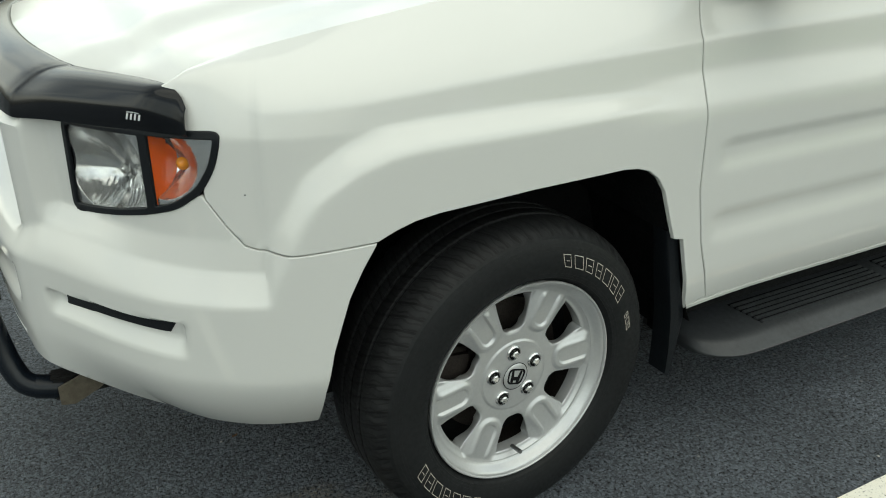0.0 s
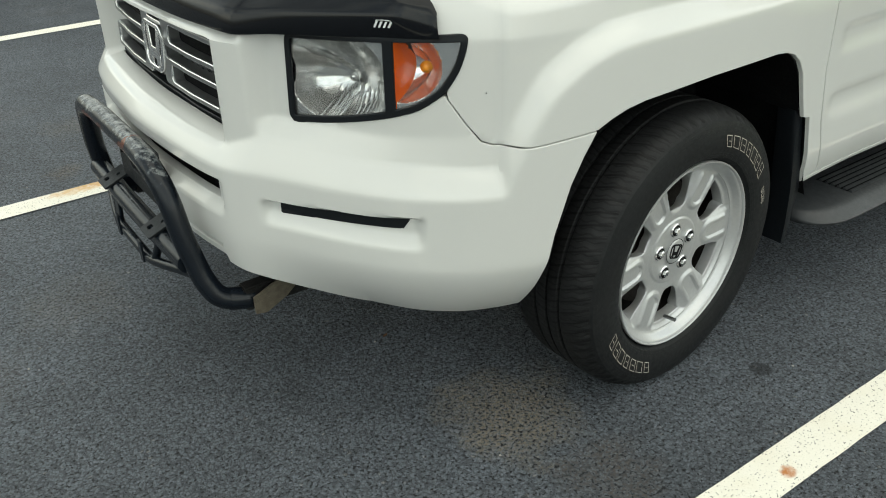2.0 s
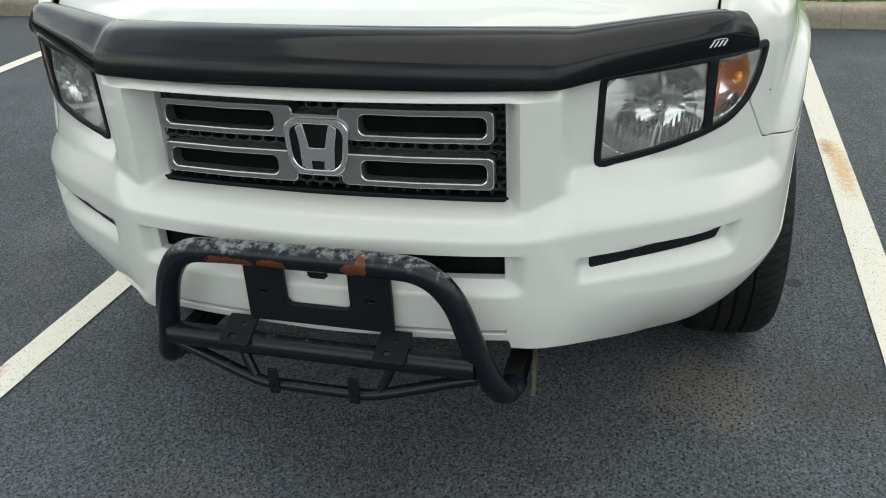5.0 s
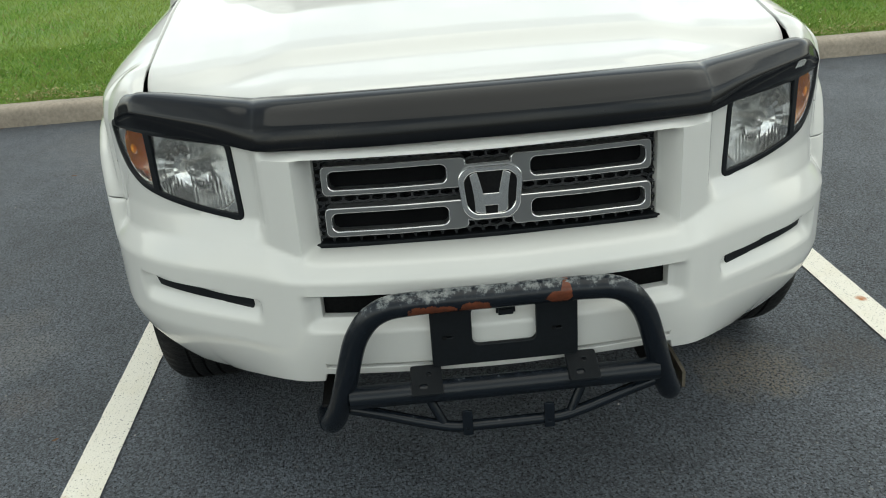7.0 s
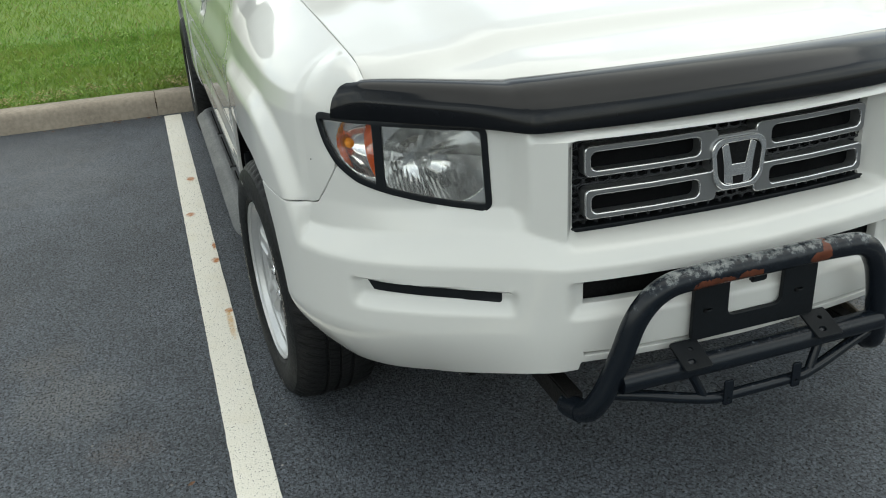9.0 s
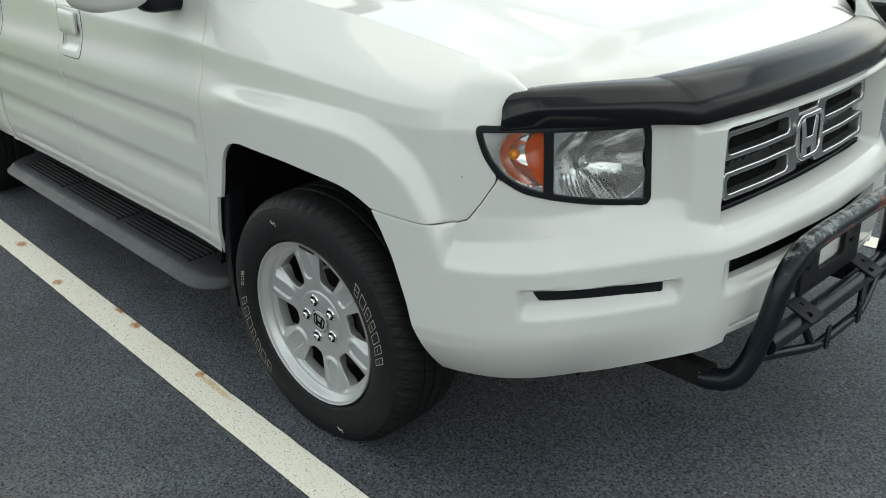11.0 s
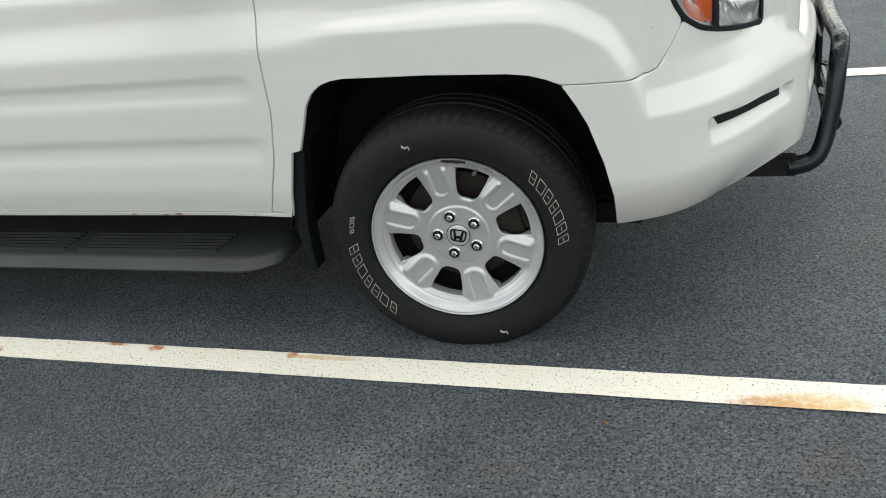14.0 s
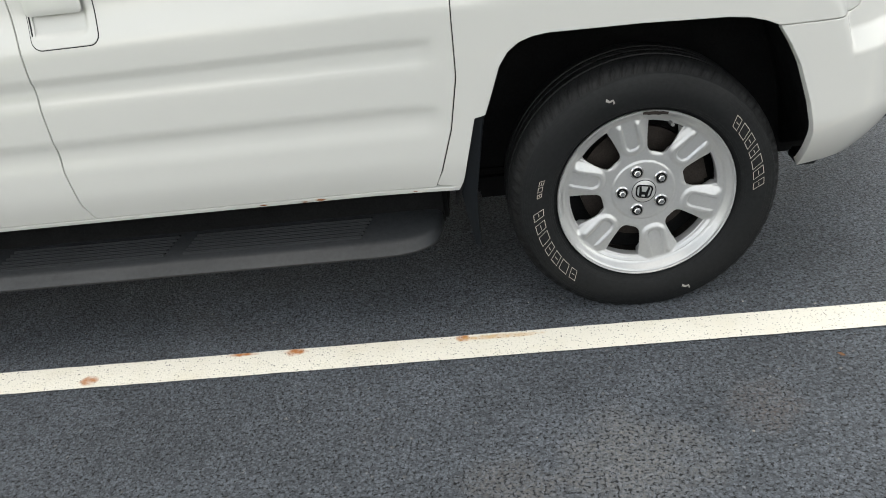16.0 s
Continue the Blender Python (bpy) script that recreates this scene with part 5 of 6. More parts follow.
# ---- running boards, mud flaps ----
def running_board(sg):
    bm = bmesh.new()
    sec = [(0.720, 0.232), (0.720, 0.2895), (0.800, 0.2885), (0.930, 0.2745), (0.943, 0.2715), (0.954, 0.2665), (0.9635, 0.2575), (0.978, 0.2515), (0.983, 0.2465), (0.980, 0.2400), (0.968, 0.2365), (0.90, 0.234)]
    xs = [(0.546, 0.850, 0.012), (0.549, 0.875, 0.006), (0.556, 0.903, 0.002), (0.569, 0.930, 0), (0.590, 0.951, 0), (0.618, 0.968, 0), (0.655, 0.979, 0), (0.71, 0.983, 0), (2.42, 0.983, 0), (2.48, 0.965, 0), (2.52, 0.92, 0.001), (2.54, 0.80, 0.010)]
    rows = []
    for x, wide, dz in xs:
        g = (wide - 0.72) / 0.263
        rows.append([bm.verts.new((x, sg * (0.72 + (y - 0.72) * g), z - (dz if z > 0.26 else -dz * 0.5))) for y, z in sec])
    n = len(sec)
    for a, b in zip(rows, rows[1:]):
        for i in range(n):
            bm.faces.new((a[i], a[(i + 1) % n], b[(i + 1) % n], b[i]))
    bm.faces.new(rows[0])
    bm.faces.new(rows[-1])
    board = part("running_board", bm, STEP, truck, "charcoal plastic running board with ribbed treads", 32)
    for x0, x1 in ((0.748, 1.285), (1.318, 1.850), (1.883, 2.39)):
        for i in range(6):
            y = 0.824 + 0.0172 * i
            z = 0.2859 - (y + 0.005 - 0.824) * 0.1077
            bm = bmesh.new()
            box(bm, x0 + 0.004 * i, x1 - 0.004 * (5 - i), min(sg * y, sg * (y + 0.0100)), max(sg * y, sg * (y + 0.0100)), z - 0.004, z + 0.0070, 0.0025, 2)
            part("tread_rib", bm, STEP, board)
        # dark strips beside the ribs, their colour standing in for shade in grooves
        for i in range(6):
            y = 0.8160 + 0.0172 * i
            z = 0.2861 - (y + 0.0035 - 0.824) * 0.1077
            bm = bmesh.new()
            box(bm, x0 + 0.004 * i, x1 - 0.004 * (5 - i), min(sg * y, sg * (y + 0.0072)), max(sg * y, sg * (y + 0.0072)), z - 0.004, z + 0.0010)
            part("groove_shade", bm, DARK, board)
    for x0 in (0.70, 1.45, 2.30):
        bm = bmesh.new()
        box(bm, x0, x0 + 0.05, min(sg * 0.62, sg * 0.90), max(sg * 0.62, sg * 0.90), 0.215, 0.233, 0.004)
        part("bracket", bm, DARK, board, "black steel bracket under the step")
    return board


for sg in (1, -1):
    running_board(sg)
    bm = bmesh.new()
    loop = [(0.390, 0.618), (0.402, 0.560), (0.416, 0.480), (0.434, 0.390), (0.441, 0.300), (0.439, 0.227), (0.448, 0.222), (0.456, 0.230), (0.468, 0.310), (0.478, 0.385), (0.450, 0.490), (0.421, 0.600), (0.415, 0.618)]
    rows = [[bm.verts.new((x + e * (0.432 - x) * 0.25, sg * y, z)) for x, z in loop] for y, e in ((0.87, 1), (0.915, 0), (0.926, 0.15), (0.929, 0.6))]
    for a, b in zip(rows, rows[1:]):
        for i in range(len(loop)):
            j = (i + 1) % len(loop)
            bm.faces.new((a[i], a[j], b[j], b[i]))
    bm.faces.new(rows[0])
    bm.faces.new(rows[-1])
    part("mud_flap", bm, BLACK_TRIM, truck, "black moulded mud flap behind the front wheel")


# ---- bull bar ----


def chipped_paint():
    """Black paint, scuffed grey on top and flaked to rust."""
    m = bpy.data.materials.new("chipped_black_paint")
    m.use_nodes = True
    nt = m.node_tree
    b = nt.nodes["Principled BSDF"]
    co = nt.nodes.new("ShaderNodeTexCoord")
    n1, n2 = nt.nodes.new("ShaderNodeTexNoise"), nt.nodes.new("ShaderNodeTexNoise")
    n1.inputs["Scale"].default_value, n1.inputs["Detail"].default_value, n1.inputs["Roughness"].default_value = 40, 8, 0.68
    n2.inputs["Scale"].default_value, n2.inputs["Detail"].default_value = 60, 6
    nt.links.new(co.outputs["Object"], n1.inputs["Vector"])
    nt.links.new(co.outputs["Object"], n2.inputs["Vector"])
    sep = nt.nodes.new("ShaderNodeSeparateXYZ")
    nt.links.new(co.outputs["Object"], sep.inputs[0])
    def math_node(op, a, bb):
        n = nt.nodes.new("ShaderNodeMath")
        n.operation = op
        n.use_clamp = False
        for i, q in enumerate((a, bb)):
            if isinstance(q, (int, float)):
                n.inputs[i].default_value = q
            else:
                nt.links.new(q, n.inputs[i])
        return n.outputs[0]
    # wear where sun and hail reach: the upper tube
    high = nt.nodes.new("ShaderNodeMapRange")
    high.inputs["From Min"].default_value, high.inputs["From Max"].default_value = 0.49, 0.653
    high.inputs["To Min"].default_value, high.inputs["To Max"].default_value = -0.06, 0.135
    nt.links.new(sep.outputs["Z"], high.inputs["Value"])
    geo, up = nt.nodes.new("ShaderNodeNewGeometry"), nt.nodes.new("ShaderNodeSeparateXYZ")
    nt.links.new(geo.outputs["Normal"], up.inputs[0])
    worn = math_node("ADD", math_node("ADD", n1.outputs["Fac"], high.outputs["Result"]), math_node("MULTIPLY", math_node("SUBTRACT", up.outputs["Z"], 0.55), 0.22))
    grey = nt.nodes.new("ShaderNodeValToRGB")
    e = grey.color_ramp.elements
    e[0].position, e[0].color = 0.52, (0.006, 0.0085, 0.0125, 1)
    e[1].position, e[1].color = 0.84, (0.21, 0.22, 0.22, 1)
    for at, col in ((0.640, (0.009, 0.012, 0.017, 1)), (0.690, (0.034, 0.040, 0.046, 1)), (0.715, (0.085, 0.094, 0.098, 1))):
        x = e.new(at)
        x.color = col
    nt.links.new(worn, grey.inputs["Fac"])
    last = grey.outputs["Color"]
    for cy, w, zc in ((0.150, 0.056, 0.612), (0.062, 0.030, 0.613), (-0.118, 0.026, 0.617), (-0.132, 0.010, 0.636)):
        dy = math_node("DIVIDE", math_node("SUBTRACT", sep.outputs["Y"], cy), w)
        dz = math_node("DIVIDE", math_node("SUBTRACT", sep.outputs["Z"], zc), 0.016)
        rr = math_node("ADD", math_node("MULTIPLY", dy, dy), math_node("MULTIPLY", dz, dz))
        rr = math_node("ADD", rr, math_node("MULTIPLY", math_node("SUBTRACT", n1.outputs["Fac"], 0.5), 4.5))
        hit = math_node("LESS_THAN", rr, 0.95)
        mix = nt.nodes.new("ShaderNodeMix")
        mix.data_type = "RGBA"
        rust = nt.nodes.new("ShaderNodeMix")
        rust.data_type = "RGBA"
        rust.inputs["A"].default_value, rust.inputs["B"].default_value = (0.170, 0.048, 0.022, 1), (0.050, 0.020, 0.013, 1)
        nt.links.new(n2.outputs["Fac"], rust.inputs["Factor"])
        nt.links.new(hit, mix.inputs["Factor"])
        nt.links.new(last, mix.inputs["A"])
        nt.links.new(rust.outputs["Result"], mix.inputs["B"])
        last = mix.outputs["Result"]
    nt.links.new(last, b.inputs["Base Color"])
    b.inputs["Roughness"].default_value, b.inputs["Specular IOR Level"].default_value = 0.24, 0.27
    bp = nt.nodes.new("ShaderNodeBump")
    bp.inputs["Strength"].default_value, bp.inputs["Distance"].default_value = 0.35, 0.002
    nt.links.new(n1.outputs["Fac"], bp.inputs["Height"])
    nt.links.new(bp.outputs["Normal"], b.inputs["Normal"])
    return m


BAR = chipped_paint()
bm = bmesh.new()
half = [(-0.990, 0.0, 0.625), (-0.991, 0.116, 0.6265), (-0.994, 0.188, 0.6265), (-0.995, 0.236, 0.6225), (-0.992, 0.271, 0.604), (-0.987, 0.296, 0.574), (-0.983, 0.315, 0.536), (-0.977, 0.335, 0.469), (-0.964, 0.356, 0.395), (-0.953, 0.371, 0.353),
        (-0.936, 0.385, 0.321), (-0.905, 0.395, 0.304), (-0.860, 0.403, 0.297)]
tube(bm, catmull([(x, 0.003 - y, z) for x, y, z in half[::-1]] + [(x, 0.003 + y, z) for x, y, z in half[1:]], 8), 0.0255, 24)
bull = part("bull_bar", bm, BAR, truck, "black tubular bull bar with chipped paint and rust")
bm = bmesh.new()
tube(bm, [(-0.978, -0.340, 0.404), (-0.984, -0.1, 0.405), (-0.984, 0.1, 0.405), (-0.978, 0.340, 0.404)], 0.0255, 24)
part("cross_tube", bm, BAR, bull, "black lower cross tube")
bm = bmesh.new()
way = [(-0.954, 0.364, 0.366), (-0.972, 0.280, 0.352), (-0.990, 0.200, 0.336), (-0.999, 0.150, 0.326), (-1.003, 0.118, 0.321), (-1.004, 0.080, 0.320)]
tube(bm, catmull([(x, -y, z) for x, y, z in way] + way[::-1], 6), 0.0125, 16)
part("brace_tube", bm, BAR, bull, "thin black brace tube")
for sg in (1, -1):
    bm = bmesh.new()
    tube(bm, [(-0.986, sg * 0.172, 0.395), (-1.000, sg * 0.138, 0.322)], 0.0105, 12)
    part("strut", bm, BAR, bull, "short black diagonal strut")
    # lamp bracket: a flat tab that slopes over the cross tube
    sheet("lamp_bracket", lambda U, V, sg=sg: np.stack([-1.020 + V, sg * 0.171 + U, 0.4215 + 0.42 * V], -1),
               lambda U, V: np.maximum(np.maximum(sd_box(U, V, -0.033, 0.033, 0.0, 0.070, 0.004), -sd_box(U, V, -0.002, 0.018, 0.012, 0.026, 0.006)), -(np.hypot(U + 0.006, V - 0.048) - 0.006)),
               -0.04, 0.04, -0.005, 0.075, 0.0035, 0.005, BLACK_TRIM, bull, "flat black lamp bracket with bolt holes", round_edge=0.001, flip=True)
    sheet("clip", lambda U, V, sg=sg: np.stack([-1.019 + 0.0 * U, sg * 0.090 + U, V], -1), lambda U, V: np.maximum(sd_box(U, V, -0.0105, 0.0105, 0.306, 0.366, 0.003), -(np.hypot(U, V - 0.322) - 0.0045)),
          -0.016, 0.016, 0.300, 0.372, 0.0025, 0.005, BAR, bull, "small black steel clip with a bolt hole", round_edge=0.001, flip=True)
RUSTY_STEEL = material("rusty_steel", (0.009, 0.0085, 0.0085), 0.75, 0.3, 0, 0.5, 20.0, 0.4, 120)
WORN_EDGE = material("worn_steel_edge", (0.15, 0.128, 0.095), 0.6, 0.2, 0, 0.5, 60.0)
for sg in (1, -1):
    bm = bmesh.new()
    box(bm, -0.885, -0.60, sg * 0.396 - 0.020, sg * 0.396 + 0.020, 0.272, 0.332, 0.004)
    part("mounting_arm", bm, RUSTY_STEEL, bull, "rusty steel mounting arm")
    if sg < 0:                         # bare flat plate from the tube's end up behind the bumper
        bm = bmesh.new()
        outline = ((-0.874, 0.276), (-0.874, 0.318), (-0.80, 0.340), (-0.69, 0.392), (-0.69, 0.354), (-0.79, 0.288), (-0.845, 0.268))
        faces = [[bm.verts.new((x, -0.434 + 0.13 * (x + 0.832) + d, z)) for x, z in outline] for d in (-0.004, 0.004)]
        bm.faces.new(faces[0])
        bm.faces.new(faces[1][::-1])
        for i in range(len(outline)):
            j = (i + 1) % len(outline)
            bm.faces.new((faces[0][j], faces[0][i], faces[1][i], faces[1][j]))
        part("mounting_strap", bm, WORN_EDGE, bull, "bare tan steel plate beside the mounting arm", 0)
    bm = bmesh.new()
    tube(bm, [(-0.915, 0.003 + sg * 0.393, 0.307), (-0.872, 0.003 + sg * 0.4015, 0.2985)], 0.0272, 20)
    part("tube_end", bm, BAR, bull)

# number plate carrier
def plate_sdf(Y, Z):
    f = sd_box(Y, Z, -0.165, 0.152, 0.450, 0.606, 0.006)
    f = np.maximum(f, -sd_box(Y, Z, -0.078, 0.066, 0.492, 0.588, 0.018))
    for y in (-0.125, 0.113):
        f = np.maximum(f, -sd_box(Y, Z, y - 0.008, y + 0.008, 0.515, 0.523, 0.003))
    return f


carrier = sheet("plate_carrier", lambda Y, Z: np.stack([-0.958 + 0.0 * Y, Y, Z], -1), plate_sdf, -0.17, 0.16, 0.445, 0.612, 0.004, 0.010, BLACK_TRIM, truck, "empty black plastic number plate carrier", round_edge=0.002, flip=True)
bm = bmesh.new()
box(bm, -0.960, -0.944, -0.032, 0.010, 0.560, 0.580, 0.005)
part("carrier_clip", bm, BLACK_TRIM, truck, "black bumper clip")
for y in (-0.125, 0.113):
    bm = bmesh.new()
    lathe(bm, [(0, 0.004), (0.004, 0.004), (0.005, 0)], 10)
    ob = part("screw", bm, DARK, carrier)
    ob.matrix_basis = Matrix.Translation((-0.958, y + 0.012, 0.519)) @ Matrix.Rotation(math.pi / 2, 4, "Z")

# door handles and mirrors
for sg in (1, -1):
    for x0 in (1.405, 2.25):
        sx0 = sx(x0)
        def cup_skin(S, V, sg=sg, sx0=sx0):
            hollow = 0.0105 * (1 - ss(-0.004, 0.012, sd_box(S, V, sx0 - 0.055, sx0 + 0.078, 0.925, 0.990, 0.012)))
            return skin(sg * S, V, 0.0022 - hollow)
        cup = sheet("door_handle", cup_skin, lambda S, V, sx0=sx0: sd_box(S, V, sx0 - 0.082, sx0 + 0.088, 0.893, 1.040, 0.024), sx0 - 0.10, sx0 + 0.10, 0.885, 1.05, 0.005, 0.006, PAINT, truck, "white door handle in a shallow cup", flip=sg > 0)
        rim = sheet("handle_seam", lambda S, V, sg=sg: skin(sg * S, V, 0.0012), lambda S, V, sx0=sx0: np.maximum(sd_box(S, V, sx0 - 0.0845, sx0 + 0.0905, 0.8905, 1.0425, 0.026), -sd_box(S, V, sx0 - 0.079, sx0 + 0.085, 0.896, 1.037, 0.022)), sx0 - 0.10, sx0 + 0.10, 0.885, 1.05, 0.005, 0.003, BLACK_TRIM, cup, "thin dark seam round the handle", flip=sg > 0)
        def grip(S, V, sg=sg, sx0=sx0):
            return skin(sg * S, V, 0.006 + 0.018 * np.sqrt(np.clip(1 - ((S - sx0 - 0.012) / 0.080) ** 6, 0, 1)) * np.sqrt(np.clip(1 - ((V - 1.000) / 0.036) ** 4, 0, 1)))
        sheet("grip", grip, lambda S, V, sx0=sx0: sd_box(S, V, sx0 - 0.060, sx0 + 0.084, 0.968, 1.031, 0.010), sx0 - 0.08, sx0 + 0.10, 0.955, 1.045, 0.005, 0.014, PAINT, cup, "white pull grip", flip=sg > 0)
    def pillow(centre, half, power):
        bm = bmesh.new()
        bmesh.ops.create_uvsphere(bm, u_segments=40, v_segments=24, radius=1.0)
        for v in bm.verts:
            q = [math.copysign(abs(c) ** power, c) for c in v.co]
            v.co = Vector((centre[0] + q[0] * half[0], sg * (centre[1] + q[1] * half[1]), centre[2] + q[2] * half[2]))
        return bm
    mir = part("wing_mirror", pillow((0.645, 1.065, 1.228), (0.085, 0.110, 0.101), 0.55), PAINT, truck, "white wing mirror on a black foot", 60)
    part("mirror_foot", pillow((0.635, 0.915, 1.150), (0.052, 0.075, 0.043), 0.6), BLACK_TRIM, mir, "black plastic mirror foot", 60)
    bm = bmesh.new()
    box(bm, 0.735, 0.742, min(sg * 0.985, sg * 1.145), max(sg * 0.985, sg * 1.145), 1.155, 1.30, 0.003)
    part("mirror_glass", bm, CHROME, mir, "mirror glass")

# cab: pillars and roof, screens and windows, cargo bed
def frame_of(quads, thick, mat, name, label):
    bm = bmesh.new()
    for q in quads:
        v = [Vector(p) for p in q]
        n = (v[1] - v[0]).cross(v[2] - v[0]).normalized()
        a, b = [bm.verts.new(p) for p in v], [bm.verts.new(p - n * thick) for p in v]
        bm.faces.new(a)
        bm.faces.new(b[::-1])
        for i in range(4):
            bm.faces.new((a[i], b[i], b[(i + 1) % 4], a[(i + 1) % 4]))
    return part(name, bm, mat, truck, label, 30)


bm = bmesh.new()
box(bm, 1.0, 2.34, -0.68, 0.68, 1.69, 1.775, 0.04, 4)
part("roof", bm, PAINT, truck, "white cab roof")
frame_of([[(0.36, 0.72, 1.155), (0.36, -0.72, 1.155), (1.03, -0.63, 1.70), (1.03, 0.63, 1.70)]], 0.006, WINDOW, "windscreen", "dark raked windscreen")
frame_of([[(2.42, 0.80, 1.17), (2.32, 0.64, 1.70), (2.32, -0.64, 1.70), (2.42, -0.80, 1.17)]], 0.006, WINDOW, "rear_window", "dark rear cab window")
for sg in (1, -1):
    frame_of([[(0.56, sg * 0.858, 1.165), (1.46, sg * 0.868, 1.165), (1.44, sg * 0.67, 1.69), (1.08, sg * 0.66, 1.69)]], 0.006 * sg, WINDOW, "side_window", "dark front side window")
    frame_of([[(1.54, sg * 0.868, 1.165), (2.30, sg * 0.866, 1.165), (2.22, sg * 0.67, 1.69), (1.52, sg * 0.67, 1.69)]], 0.006 * sg, WINDOW, "side_window", "dark rear side window")
    for way, rad in (([(0.36, sg * 0.745, 1.145), (0.60, sg * 0.725, 1.36), (1.04, sg * 0.655, 1.715)], 0.042), ([(1.50, sg * 0.865, 1.15), (1.48, sg * 0.68, 1.70)], 0.035), ([(2.36, sg * 0.855, 1.15), (2.27, sg * 0.67, 1.71)], 0.055)):
        bm = bmesh.new()
        tube(bm, way, rad, 12)
        part("pillar", bm, PAINT, truck, "white cab pillar")
    bm = bmesh.new()
    box(bm, 0.45, 2.44, min(sg * 0.78, sg * 0.875), max(sg * 0.78, sg * 0.875), 1.10, 1.163, 0.01)
    box(bm, 2.44, 4.26, min(sg * 0.74, sg * 0.865), max(sg * 0.74, sg * 0.865), 1.10, 1.168, 0.015)
    part("belt_trim", bm, BLACK_TRIM, truck, "black belt and bed rail trim")
bm = bmesh.new()
box(bm, 0.30, 0.44, -0.74, 0.74, 1.06, 1.135, 0.02)
part("cowl", bm, BLACK_TRIM, truck, "black plastic cowl under the windscreen")
for ends in ([(0.34, 0.55, 1.158), (0.37, 0.10, 1.170)], [(0.34, -0.05, 1.165), (0.37, -0.55, 1.160)]):
    bm = bmesh.new()
    tube(bm, ends, 0.008, 8)
    part("wiper", bm, BLACK_TRIM, truck, "black windscreen wiper")
bm = bmesh.new()
box(bm, 4.24, 4.305, -0.76, 0.76, 0.60, 1.15, 0.02)
part("tailgate", bm, PAINT, truck, "white tailgate")
bm = bmesh.new()
box(bm, 4.16, 4.34, -0.86, 0.86, 0.42, 0.60, 0.04, 3)
part("rear_bumper", bm, PAINT, truck, "white rear bumper")
bm = bmesh.new()
box(bm, 2.44, 4.24, -0.76, 0.76, 0.62, 0.68)
part("bed_floor", bm, BLACK_TRIM, truck, "black cargo bed floor")


# ---- ground ----
KERB_X = 3.575
bm = bmesh.new()
lim = 220.0
grid_x = [-lim, -20, -6, -3, 0, 3, KERB_X + 0.20]
vs = [[bm.verts.new((x, y, 0)) for y in (-lim, -20, -8, -4, 0, 4, 8, 20, lim)] for x in grid_x]
for a, b in zip(vs, vs[1:]):
    for i in range(len(a) - 1):
        bm.faces.new((a[i], b[i], b[i + 1], a[i + 1]))
tagged(part("ground", bm, ASPHALT, None, "dark sealed asphalt of a parking lot", 0), kind="structure", category="ground")

bm = bmesh.new()
xs = np.r_[np.linspace(KERB_X + 0.15, 9, 60), np.linspace(9.5, 30, 20), [60, 120, lim]]
ys = np.r_[[-lim, -80, -40], np.linspace(-20, 20, 161), [40, 80, lim]]
def turf_z(x, y):
    d = x - KERB_X
    return 0.132 + 0.012 * ss(0.15, 0.5, d) + 0.020 * float(noise.noise((x * 0.9, y * 0.9, 0))) * float(ss(0.15, 0.6, d)) + 0.05 * max(0.0, min(d - 0.3, 12.0)) * 0.6
grid = [[bm.verts.new((x, y, turf_z(x, y))) for y in ys] for x in xs]
for a, b in zip(grid, grid[1:]):
    for i in range(len(ys) - 1):
        bm.faces.new((a[i], b[i], b[i + 1], a[i + 1]))
tagged(part("lawn", bm, TURF, None, "mown green lawn behind the kerb", 60), kind="structure", category="lawn")


def parking_line(y0, x0, x1, width, seed):
    rnd = random.Random(seed)
    bm = bmesh.new()
    n = int((x1 - x0) / 0.05)
    lo, hi = [], []
    for i in range(n + 1):
        x = x0 + (x1 - x0) * i / n
        lo.append(bm.verts.new((x, y0 - width / 2 + rnd.uniform(-0.0009, 0.0009), 0.004)))
        hi.append(bm.verts.new((x, y0 + width / 2 + rnd.uniform(-0.0009, 0.0009), 0.004)))
    for i in range(n):
        bm.faces.new((lo[i], lo[i + 1], hi[i + 1], hi[i]))
    return tagged(part("parking_line", bm, LINE_PAINT, None, "worn white painted parking line with rust stains", 0), category="parking line", group="parking lines", kind="structure")


for k, y in enumerate((-8.62, -6.19, -3.76, -1.332, 1.097, 3.525, 5.96, 8.39)):
    parking_line(y, -2.6, KERB_X - 0.045, 0.106, k)

# kerb of long cast lengths with joints
def kerb_length(y0, y1):
    bm = bmesh.new()
    sec = [(0.0, -0.10), (0.006, 0.085), (0.012, 0.112), (0.024, 0.130), (0.042, 0.139), (0.150, 0.141), (0.160, 0.135), (0.162, -0.10)]
    n = max(2, int((y1 - y0) / 0.12))
    rows = []
    for i in range(n + 1):
        y = y0 + (y1 - y0) * i / n
        e = 0.003 if i in (0, n) else 0
        rows.append([bm.verts.new((KERB_X + dx + (e if dx < 0.1 else -e) + 0.003 * noise.noise((y * 3, z * 9, 1)), y, z - (e if z > 0 else 0) + 0.002 * noise.noise((y * 4, dx * 20, 5)))) for dx, z in sec])
    for a, b in zip(rows, rows[1:]):
        for i in range(len(sec) - 1):
            bm.faces.new((a[i], a[i + 1], b[i + 1], b[i]))
    bm.faces.new(rows[0])
    bm.faces.new(rows[-1])
    return tagged(part("kerb", bm, CONCRETE, None, "weathered tan concrete kerb length", 40), category="kerb", group="kerb lengths", kind="structure")


for k in range(-8, 8):
    kerb_length(-1.627 + 2.813 * k + 0.001, -1.627 + 2.813 * (k + 1) - 0.001)


